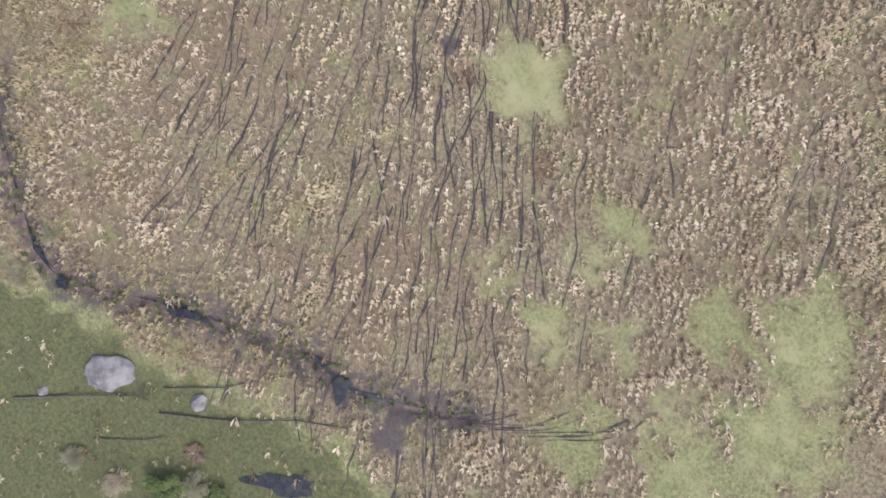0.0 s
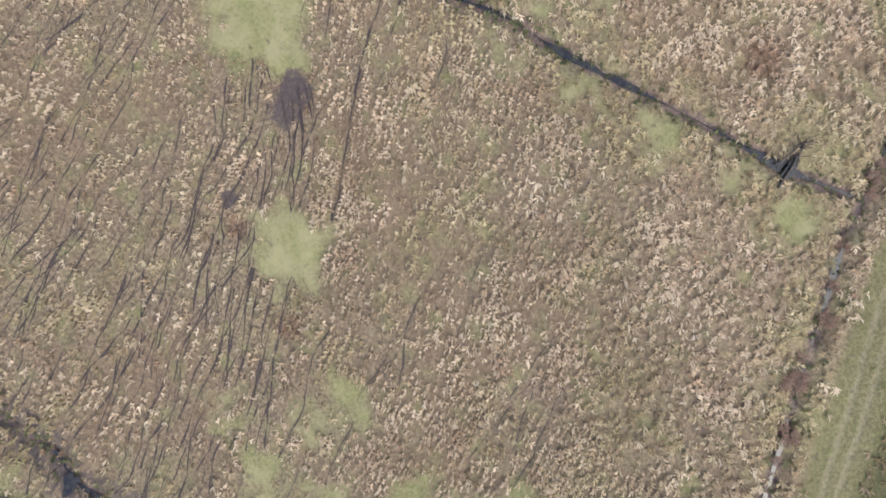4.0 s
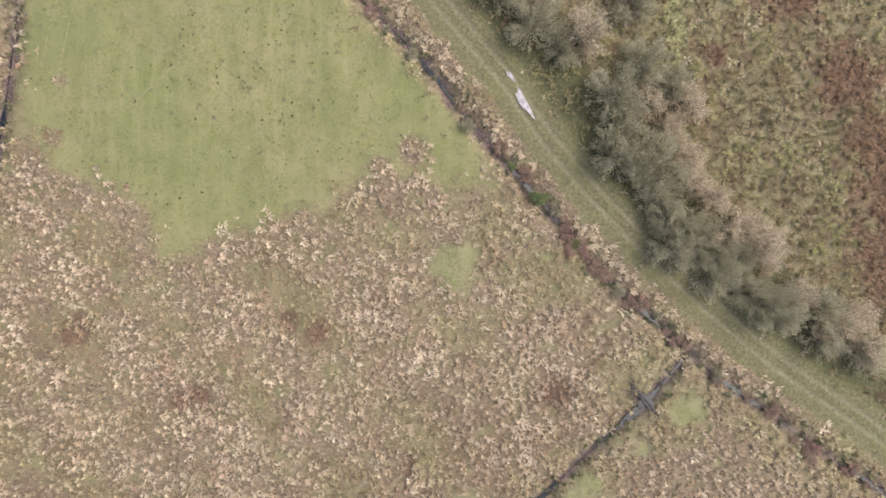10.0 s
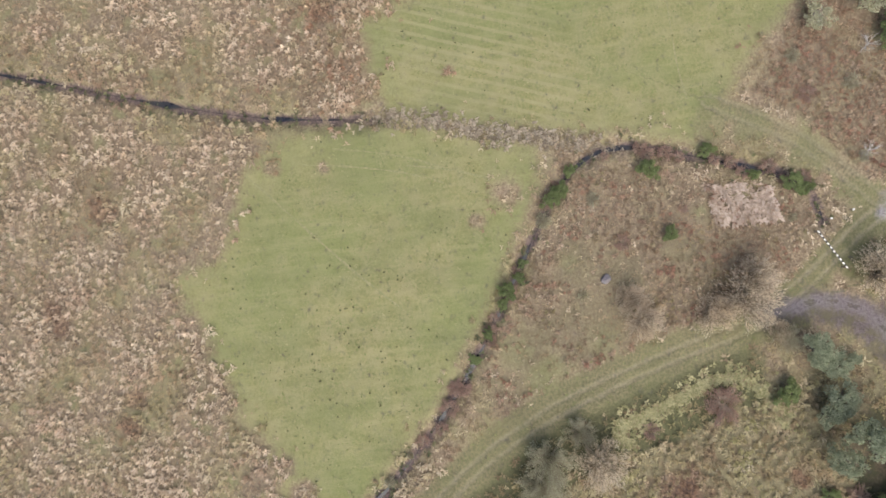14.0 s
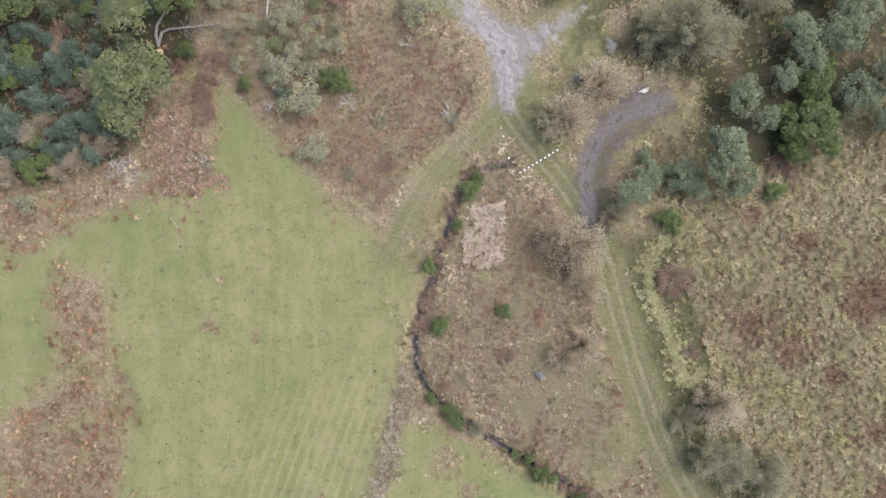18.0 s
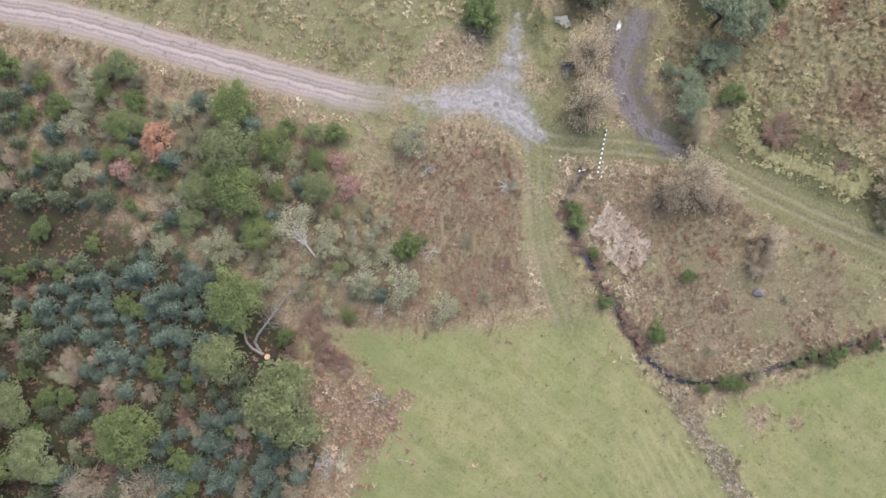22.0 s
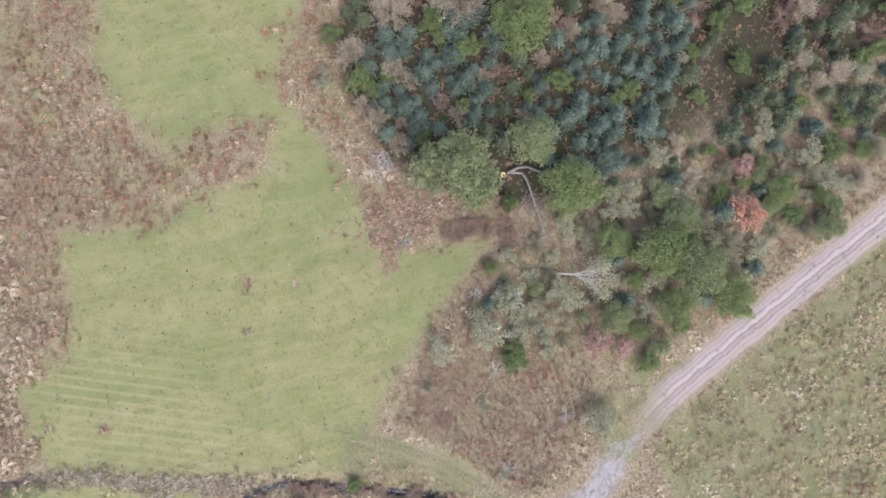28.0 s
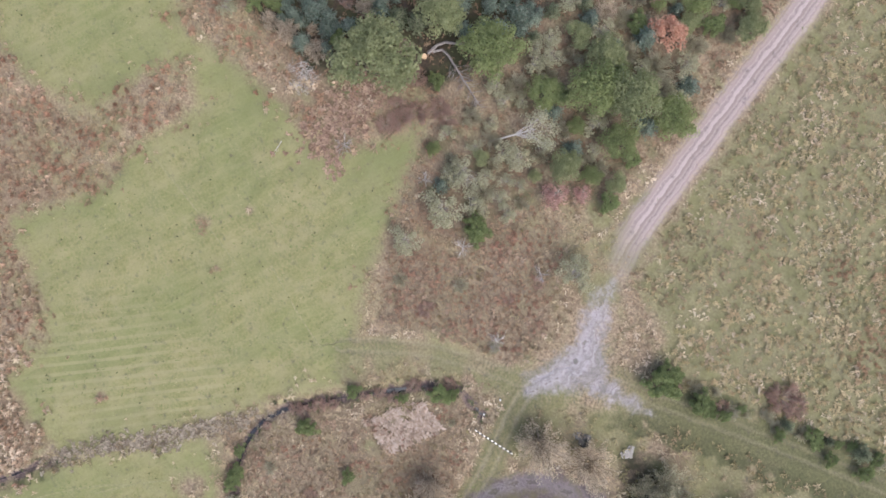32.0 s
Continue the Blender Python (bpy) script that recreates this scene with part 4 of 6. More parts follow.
def short_growth():
    """Fine blades of the mown fields, verges and lush hollows, with darker rush tufts."""
    r = np.random.default_rng(6)
    n = 60000
    x, y = r.uniform(-95, 112, n), r.uniform(-222, 92, n)
    f = plan_fields(x, y)
    ok = ((f["field"] > 0.3) | (f["lush"] > 0.55) | ((np.abs(f["track"]) < 4.4) & (np.abs(np.abs(f["track"]) - 0.82) > 0.5) & (f["ditch"] > 1.2)) | (np.abs(f["arm_e"]) < 3)) & (f["sedge"] < 0.5) & (f["junction"] < -0.5) & (f["mire"] < -0.3)
    ok &= np.abs(line_distance(x, y, SPINE[::4])) < 72
    x, y = x[ok], y[ok]
    f = {k: v[ok] for k, v in f.items()}
    n = len(x)
    z = ground_height(x, y, f)
    mat = growth_material("short_grass", (0.09, 0.10, 0.045), (0.18, 0.185, 0.08), (0.30, 0.28, 0.15), (0.14, 0.17, 0.06), (0.24, 0.18, 0.11))
    tint = np.clip(0.5 + 0.2 * wobble(x, y, 9, 3) + r.normal(0, 0.22, n), 0, 1)
    v, faces, per = tuft_arrays(x, y, z, r.uniform(0.14, 0.34, n), r.uniform(0.05, 0.13, n), 5, r, (0, 0), 0.10)
    me = mesh_from("short_grass", v, faces, mat, {"tint": np.repeat(tint, per), "green": np.repeat(np.clip(0.4 + 0.4 * wobble(x, y, 14, 4), 0, 1), per), "red": np.zeros(n * per)})
    tagged(new("short_grass", me), "short green and straw-coloured meadow grass", "grass", kind="stuff")
    # rush tufts that dot the fields
    n = 9000
    x, y = r.uniform(-90, 52, n), r.uniform(-84, 16, n)
    f = plan_fields(x, y)
    dense = 0.28 + 0.9 * np.exp(-(np.hypot(x - 20, y + 64) / 13) ** 2) + 0.10 * np.exp(-(np.hypot(x + 45, y + 8) / 22) ** 2)
    ok = (f["field"] > 0.8) & (r.random(n) < dense * 0.38)
    x, y = x[ok], y[ok]
    f = {k: v[ok] for k, v in f.items()}
    n = len(x)
    mat = growth_material("rush", (0.03, 0.034, 0.02), (0.06, 0.065, 0.03), (0.12, 0.11, 0.05), (0.06, 0.08, 0.03), (0.1, 0.07, 0.04))
    v, faces, per = tuft_arrays(x, y, ground_height(x, y, f), r.uniform(0.08, 0.2, n), r.uniform(0.15, 0.34, n), 9, r, (0.1, 0), 0.14)
    me = mesh_from("rush_tufts", v, faces, mat, {"tint": np.repeat(r.random(n), per), "green": np.zeros(n * per), "red": np.zeros(n * per)})
    tagged(new("rush_tufts", me), "small dark rush tufts dotting the green field", "grass", kind="stuff")


short_growth()


def trails():
    m = Nodes("trail_soil")
    mat = m.finish(m.mix(m.ramp(m.noise(3.0), 0.4, 0.65), (0.025, 0.021, 0.022), (0.06, 0.047, 0.043)), 0.7, m.noise(9.0), 0.5, 0.05)
    r = np.random.default_rng(2)
    for line in TRAILS:
        t = np.gradient(line, axis=0)
        t /= np.linalg.norm(t, axis=1)[:, None] + 1e-9
        nrm = np.stack([-t[:, 1], t[:, 0]], 1)
        w = (0.02 + 0.14 * r.random(len(line)) ** 2)[:, None] * r.uniform(0.6, 1.1)
        f = plan_fields(line[:, 0], line[:, 1])
        z = ground_height(line[:, 0], line[:, 1], f)[:, None] + 0.07
        k, n = np.arange(len(line) - 1), len(line)
        me = mesh_from("water_line", np.concatenate([np.hstack([line + nrm * w, z]), np.hstack([line - nrm * w, z])]), np.stack([k + n, k + 1 + n, k + 1, k], 1), mat)
        tagged(new("water_line", me), "thin dark wet line winding between flattened reed tussocks", "trail", "wet lines through the reeds")


trails()

# ---------------------------------------------------------------- trees and bushes
def leaf_material(name, dark, light, tone=0.25, thin=0.58):
    m = Nodes(name)
    c = m.mix(m.island(), dark, light)
    c = m.mix(m.math("MULTIPLY", m.thing(), tone), c, tuple(0.5 * v for v in dark))
    c = m.mix(m.ramp(m.noise(2.2), 0.45, 0.75, 0.0, 0.35), c, tuple(min(1, 1.25 * v) for v in light))
    return m.finish(c, 0.75, spec=0.2, through_light=thin)


def bark_material(name, dark, light):
    m = Nodes(name)
    return m.finish(m.mix(m.ramp(m.noise(9.0, stretch=(1, 1, 0.25)), 0.35, 0.65), dark, light), 0.9, m.noise(18.0), 0.5, 0.02)


def leaves_mesh(name, centres, normals, size, mat, r, slim=0.6, axis=None):
    """Small kite-shaped leaves or sprays, one quad each, turned along the given ways."""
    n = len(centres)
    nr = normals + r.normal(0, 0.45, (n, 3))
    nr /= np.linalg.norm(nr, axis=1)[:, None] + 1e-9
    a = np.cross(nr, r.normal(0, 1, (n, 3))) if axis is None else axis + r.normal(0, 0.3, (n, 3))
    a /= np.linalg.norm(a, axis=1)[:, None] + 1e-9
    b = np.cross(nr, a)
    s = (size * r.uniform(0.6, 1.4, n))[:, None]
    v = np.stack([centres - a * s, centres + b * s * slim, centres + a * s, centres - b * s * slim], 1).reshape(-1, 3)
    return mesh_from(name, v, np.arange(n * 4).reshape(-1, 4), mat)


def tubes_mesh(name, limbs, mat, sides=5):
    """Tapered limbs: lists of points with a radius each."""
    verts, faces = [], []
    base = 0
    for pts, radii in limbs:
        pts = np.array(pts, float)
        t = np.gradient(pts, axis=0)
        t /= np.linalg.norm(t, axis=1)[:, None] + 1e-9
        ref = np.array([0.31, 0.84, 0.12]) if abs(t[0][2]) > 0.5 else np.array([0.05, 0.1, 1.0])
        u = np.cross(t, ref)
        u /= np.linalg.norm(u, axis=1)[:, None] + 1e-9
        w = np.cross(t, u)
        ang = np.arange(sides) / sides * math.tau
        ring = pts[:, None] + np.array(radii)[:, None, None] * (np.cos(ang)[None, :, None] * u[:, None] + np.sin(ang)[None, :, None] * w[:, None])
        verts.append(ring.reshape(-1, 3))
        for i in range(len(pts) - 1):
            for j in range(sides):
                k = (j + 1) % sides
                faces.append((base + i * sides + j, base + i * sides + k, base + (i + 1) * sides + k, base + (i + 1) * sides + j))
        base += len(pts) * sides
    return mesh_from(name, np.concatenate(verts), faces, mat, smooth=True)


def limb(a, b, r0, r1, r, bend=0.12, n=5):
    a, b = np.array(a, float), np.array(b, float)
    u = np.linspace(0, 1, n)[:, None]
    p = a + (b - a) * u
    p[1:-1] += r.normal(0, bend, (n - 2, 3)) * np.linalg.norm(b - a) * 0.5
    return p, np.linspace(r0, r1, n)


BARK = bark_material("bark", (0.06, 0.05, 0.04), (0.16, 0.135, 0.11))
PALE_BARK = bark_material("pale_bark", (0.22, 0.205, 0.18), (0.46, 0.43, 0.38))


def crowned_tree(kind, seed, leaf, bark, clumps=46, per=60, size=0.05, height=1.45, spread=0.30, hollow=0.55, limbs=9):
    """A broadleaf tree whose crown has radius 1: trunk and limbs, and clumps of leaves at the limb ends."""
    r = np.random.default_rng(seed)
    root = new(kind)
    ends = []
    wood = [limb((0, 0, -0.08), (r.uniform(-0.08, 0.08), r.uniform(-0.08, 0.08), height * 0.55), 0.075, 0.045, r, 0.04)]
    top = wood[0][0][-1]
    ph = r.uniform(0, math.tau, 2)
    for k in range(clumps):
        a = r.uniform(0, math.tau)
        q = math.sqrt(r.uniform(0.0, 1.0)) * r.uniform(0.75, 1.0)
        lobe = 1 + 0.14 * math.sin(2 * a + ph[0]) + 0.12 * math.sin(3 * a + ph[1])
        zz = height * (0.52 + 0.48 * math.sqrt(max(0, 1 - q * q))) * r.uniform(0.84, 1.04)
        ends.append((math.cos(a) * q * lobe * r.uniform(0.8, 1.05), math.sin(a) * q * lobe * r.uniform(0.8, 1.05), zz))
    ends = np.array(ends)
    for k in range(limbs):
        e = ends[k]
        mid = top * 0.4 + e * 0.6
        wood.append(limb(top * r.uniform(0.6, 1.0), e, 0.034, 0.008, r, 0.1))
        for j in range(3):
            wood.append(limb(mid, ends[(k * 5 + j * 7 + 3) % clumps], 0.014, 0.004, r, 0.12, 4))
    c, nn = [], []
    for e in ends:
        d = r.normal(0, 1, (per, 3))
        d /= np.linalg.norm(d, axis=1)[:, None]
        d[:, 2] = np.abs(d[:, 2]) * 0.9 - 0.25
        rad = spread * r.uniform(0.55, 1.2) * (r.uniform(hollow, 1.0, per) ** 0.5)[:, None]
        c.append(e + d * rad * (1, 1, 0.7))
        nn.append(d * 0.7 + (0, 0, 0.5))
    under("trunk", tubes_mesh("trunk", wood, bark), root)
    under("crown", leaves_mesh("crown", np.concatenate(c), np.concatenate(nn), size, leaf, r), root)
    return root


def conifer(kind, seed, leaf, height=2.6):
    """A young conifer of radius 1: whorls of drooping sprays round a straight stem."""
    r = np.random.default_rng(seed)
    root = new(kind)
    wood = [limb((0, 0, -0.1), (0, 0, height * 0.98), 0.07, 0.012, r, 0.005)]
    c, nn = [], []
    for lev in np.linspace(0.10, 0.97, 12):
        z0 = height * lev
        reach = (1 - lev) ** 0.62 * 0.98 + 0.05
        count = int(6 + 6 * (1 - lev))
        off = r.uniform(0, math.tau)
        for k in range(count):
            a = off + k / count * math.tau + r.normal(0, 0.16)
            q = reach * r.uniform(0.7, 1.1)
            tip = np.array([math.cos(a) * q, math.sin(a) * q, z0 + (0.02 + 0.22 * lev) * q])
            wood.append(limb((0, 0, z0), tip, 0.016, 0.004, r, 0.03, 3))
            m = max(6, int(24 * q))
            u = r.uniform(0.15, 1.08, m)[:, None]
            side = np.array([-math.sin(a), math.cos(a), 0]) * (r.uniform(-0.30, 0.30, m) * (1.15 - u[:, 0]))[:, None] * (q + 0.25)
            c.append(np.array([0, 0, z0]) * (1 - u) + tip * u + side + r.normal(0, 0.045, (m, 3)))
            nn.append(np.tile([math.cos(a) * 0.4, math.sin(a) * 0.4, 0.8], (m, 1)))
    under("trunk", tubes_mesh("trunk", wood, BARK, 4), root)
    under("crown", leaves_mesh("crown", np.concatenate(c), np.concatenate(nn), 0.088, leaf, r, 0.34), root)
    return root


def plumed_bush(kind, seed, leaf, bark, stems=60, per=26, height=1.35, size=0.052, droop=0.25):
    """A many-stemmed bush of radius 1 whose stems fan out and end in feathery plumes."""
    r = np.random.default_rng(seed)
    root = new(kind)
    wood, c, nn, ax = [], [], [], []
    lobes = []
    turn = r.uniform(0, math.tau)
    for k in range(9):                                    # the crown parts into plumes of different height
        q = 0.0 if k == 0 else r.uniform(0.38, 0.85)
        lobes.append((turn + k * 2.4 + r.normal(0, 0.25), q, r.uniform(0.62, 1.1) * (1.05 - 0.42 * q)))
    for k in range(stems):
        la, lq, lh = lobes[k % 9]
        tip = np.array([math.cos(la) * lq, math.sin(la) * lq, height * lh]) + r.normal(0, 1, 3) * (0.19, 0.19, 0.13 * height)
        if k % 4 == 0:                                    # low outer stems that clothe the sides
            a = r.uniform(0, math.tau)
            q = r.uniform(0.65, 1.05)
            tip = np.array([math.cos(a) * q, math.sin(a) * q, height * r.uniform(0.12, 0.5)])
        tip[2] = max(tip[2], 0.1)
        a = math.atan2(tip[1], tip[0])
        q = math.hypot(tip[0], tip[1])
        start = np.array([math.cos(a) * 0.12, math.sin(a) * 0.12, -0.03])
        bow = start * 0.4 + tip * 0.6 + np.array([0, 0, droop * q * 0.5])
        u = np.linspace(0, 1, 5)[:, None]
        line = (1 - u) ** 2 * start + 2 * u * (1 - u) * bow + u * u * tip
        wood.append((line, np.linspace(0.02, 0.004, 5)))
        t = np.clip(r.beta(3.2, 1.3, per), 0.2, 1.04)[:, None]
        pos = (1 - t) ** 2 * start + 2 * t * (1 - t) * bow + t * t * tip
        c.append(pos + r.normal(0, 1, (per, 3)) * 0.085 * (1.3 - 0.6 * t))
        way = tip - bow
        ax.append(np.tile(way / (np.linalg.norm(way) + 1e-9), (per, 1)))
        nn.append(np.tile([math.cos(a) * 0.4, math.sin(a) * 0.4, 0.7], (per, 1)))
    under("trunk", tubes_mesh("trunk", wood, bark, 4), root)
    under("crown", leaves_mesh("crown", np.concatenate(c), np.concatenate(nn), size, leaf, r, 0.32, np.concatenate(ax)), root)
    return root


TAWNY_BARK = bark_material("tawny_bark", (0.24, 0.20, 0.15), (0.42, 0.36, 0.285))
LEAF_GREEN = leaf_material("leaf_green", (0.175, 0.215, 0.09), (0.305, 0.345, 0.155))
LEAF_OLIVE = leaf_material("leaf_olive", (0.21, 0.24, 0.12), (0.36, 0.38, 0.205))
LEAF_BLUE = leaf_material("needle_blue", (0.085, 0.135, 0.10), (0.37, 0.435, 0.355), 0.45)
LEAF_PALE = leaf_material("leaf_pale", (0.33, 0.33, 0.215), (0.60, 0.585, 0.42), 0.15, 0.68)
LEAF_TAWNY = leaf_material("leaf_tawny", (0.60, 0.51, 0.385), (0.86, 0.76, 0.60), 0.06, 0.8)
LEAF_WILLOW = leaf_material("leaf_willow", (0.33, 0.325, 0.22), (0.60, 0.575, 0.42), 0.15, 0.7)
LEAF_SPRUCE = leaf_material("needle_green", (0.10, 0.13, 0.07), (0.36, 0.39, 0.25), 0.5)
LEAF_SALLOW = leaf_material("leaf_sallow", (0.21, 0.238, 0.152), (0.42, 0.455, 0.318), 0.2, 0.62)
LEAF_BRIGHT = leaf_material("leaf_bright", (0.125, 0.165, 0.062), (0.28, 0.325, 0.145))
LEAF_ORANGE = leaf_material("leaf_orange", (0.47, 0.235, 0.16), (0.68, 0.475, 0.35))
LEAF_PINK = leaf_material("leaf_pink", (0.356, 0.194, 0.170), (0.660, 0.470, 0.406))
LEAF_WINE = leaf_material("leaf_wine", (0.28, 0.185, 0.15), (0.48, 0.34, 0.28), 0.25, 0.68)

BROADLEAF = [(-54.9, 26.3, 4.7), (-65.7, 34, 3.8), (-70.8, 41.1, 3.4), (-75, 35.1, 3.9), (-80.5, 42.5, 3.6), (-37.5, 13.7, 5.6), (-32.2, 28.3, 4.4), (-39.4, 24.5,
    3.6), (-63.4, 49.5, 4.7), (-63.9, 42, 3.6), (-57.2, 56.3, 4.4), (-63.7, 66.3, 4.1), (-70.3, 57, 3.6), (-87.8, 32.3, 3.8), (-21.1, 38.6, 4.1), (-24.4,
    41.8, 3), (-23.6, 32.3, 2.7), (-68.8, 49.5, 2.7), (-12.5, 46.4, 3.2), (-17, 42.3, 4.1), (-12.9, 38.3, 3), (-18.7, 61.2, 2.3), (-72, 38.9, 4.1),
    (-13.4, 30.3, 2.6)]
PALE = [(-18.5, 17.6, 2.9), (-15.4, 12.6, 3.2), (-25.4, 27.2, 1.5), (-13.9, 6, 2.5), (-14.6, 16.6, 1.8), (0.4, 25, 2.8), (-54.3, -1.5, 1.7), (-86.9, 27.5,
    2.3), (-23.3, 23.9, 1.2), (-30, 36.6, 1.7), (-19.6, 15.8, 1.7)]
TAWNY_A = [(-65.6, 26.5, 2.6), (-76, 28.3, 3), (-74.6, 19.9, 3.8), (-73.8, 14.8, 2.4), (-61.7, 9.6, 3.2), (-61.4, 19.6, 3.9), (-54.4, 39.3, 1.4), (-82.9, 28.2,
    2.1), (-29.8, 44.6, 1.7), (-34.8, 44, 1.4), (-65.3, 9.2, 2), (-77.9, 31, 1.7), (-54.1, 40.4, 1.2), (-56.1, 38, 1.2), (-39.1, 67.3, 2), (-23.9, 67.5,
    1.7), (-38.7, 64.6, 1.5), (25.7, 14.8, 3.2), (20.4, 9.9, 3.5), (22, -7.8,
    4.2), (23.5, -12.3, 2.6), (18.6, -6.3, 2.4), (23.1, -21.4, 2.6), (20.1, -22.9, 2), (26.9, -4, 1.5), (41.2, -29.7, 3.4)]
TAWNY_B = [(56.2, -45.1, 2.5), (62.2, -55.9, 3.1), (75.3, -64.8, 2.9), (60.3, -48.1, 2.2), (56.4, -51.7, 2.2), (70.1, -64.2, 2.5), (75, -71.2, 2.6), (72.8,
    -67.4, 2), (78.6, -76.3, 2.3), (81.4, -80.2, 3), (84.8, -82, 2.6), (89.8, -87.8, 2.4), (94, -91.6, 2.8), (98.2, -94.8, 2.5), (76.5, -74.4, 2), (97,
    -91.3, 2.5), (85.6, -83.9, 1.8)]
WILLOW_A = [(40.2, -36.3, 3.1), (43.5, -38.1, 2.7), (48.2, -39.5, 3.1), (37.2, -31.9, 1.9), (51.9, -48.7, 3.7), (55.8, -54.8, 3.1), (59.9, -57.1, 2.8), (49.4,
    -47.6, 2.4), (66.1, -63.5, 3.4), (69.9, -59.2, 2.7), (71.7, -71.5, 3.4), (66.4, -70.9, 2.9), (73.3, -61.6, 2.2), (68.2, -52, 2.9), (67.1, -67.3, 2.8),
    (72.2, -75.8, 2.7), (69.4, -71.9, 2.3), (75.1, -79.6, 2.1), (80, -84.1, 2.4), (83.6, -88, 2.4), (87.7, -89.9, 2.7), (92.7, -93.7, 2.4), (77.3, -82.9,
    1.9), (73.6, -82, 3), (77.2, -80.7, 2.5), (78.9, -85.6, 2.7), (85.8, -89.6, 2.7), (92.7, -90, 2.7), (82.1, -83.5, 2.2), (98, -95.4, 2.5)]
WILLOW_B = [(38.1, 21.5, 4.4), (33.8, 23.2, 3.2), (43.7, 30.9, 3.4), (49.3, 28.2, 3.2), (72.8, -78.6, 2.2), (27.9, -3.3, 1.9), (46.8, 26.3, 2.3), (34, 20.3, 3.1), (42, 21.8, 2.6)]
SALLOW = [(40.8, 4.3, 4), (43.9, 1.2, 2.6), (36.3, 2, 2.7), (29.6, -0.3, 2.6), (44.6, 12.6, 2.8), (47.6, 9.6, 2.1), (52.1, 21, 3), (53.6, 17.9, 2.6), (31.7, 2, 2.2), (38.6, 0.5, 2), (57.5, 21, 3), (64.6, 15.6, 3.8),
          (64.5, 9.4, 3.2), (60, 13, 3), (50.5, 15.6, 2.2), (31.6, 5, 1.2), (60, 25, 3.2)]
GREEN_BUSH_A = [(-60.3, 38.9, 1.7), (-58.7, 14.9, 2), (-54, 18.9, 2.2), (-60, 43.5, 1.4), (-43.5, 55.3, 1.9), (-52.3, 62.3, 1.9), (-10.5, 14.9, 1.6), (-60.6, 0.8,
    1.6), (-56.5, 15.3, 1.4), (-53.4, 7.1, 1.4), (-51.7, 4.6, 1.4), (-29, 64.9, 2.2), (-21.7, 57.2, 1.9), (-29.7, 73.8, 2.2), (-26.3, 48.3, 1.7), (-6,
    33.8, 1.7), (-11.4, 15.9, 2.2), (-9.9, 39.3, 1.4), (-40.2, 48.5, 1.4), (-50, 53, 1.9), (-32.7, 48.4, 1.2), (54.3, 8.9, 4.6), (55, 15.1, 3.2), (49.7,
    0.1, 1.5), (52, 5.9, 2.6), (56.5, 27.4, 2.6), (34.8, -4.1, 2), (19.8, 29, 2.6), (25.1, 32.8, 1.9), (51.2, 10.5, 2.3)]
GREEN_BUSH_B = [(5.5, -4.5, 1.1), (7.4, 0.5, 2), (3.2, -18.5, 1.9), (12.1, -16.5, 1.5), (4.4, -30.5, 1.7), (8.2, 2, 1.4), (5.2, -31.7, 1.8), (16.8, -39.1, 1.7),
    (15.4, -37.4, 1.1), (18.5, -40, 1.2), (22.4, -42.4, 1.2), (25.8, -44.5, 0.9), (73.4, -32, 0.4), (19.7, 30.5, 2.7), (34, 40.5, 1.4), (26.1, 33.4, 1.7),
    (44.1, 49.1, 1.9), (40.6, 45.6, 1.4), (28.2, 35, 1.4)]
ORANGE = [(-23.4, 50.9, 2.5)]
PINK = [(-10.3, 27.3, 2.3), (-29.5, 52.2, 2), (-8.7, 30.8, 1.5)]
BRAMBLE = [(35.4, -12.4, 2.8), (38.2, -22.4, 1.3), (50.6, 3.6, 2), (57.5, 29.4, 2.5), (52.5, 2.8, 1.4), (-29.4, 15.5, 2), (-28.7, 18.6, 1.6), (-31.4, 13.5, 1.6),
    (29.7, 43.4, 2.8), (32, 44.5, 1.9), (-30.1, 10.8, 1.7), (-47.9, 13.9, 1.3), (-26.9, 19, 1.6), (-29.5, 12.9, 1.7), (27.1, -145.2, 1.4), (61.8, -82.3,
    1.8), (64.2, -85, 1.1), (80, -99.1, 1), (92.3, -108.2, 1.5), (60.4, -80.5, 1.1), (59.8, -102.4, 0.3), (29.3, -47, 1.5), (31.9, -48.9, 1.4), (34.4,
    -50.4, 1.1)]


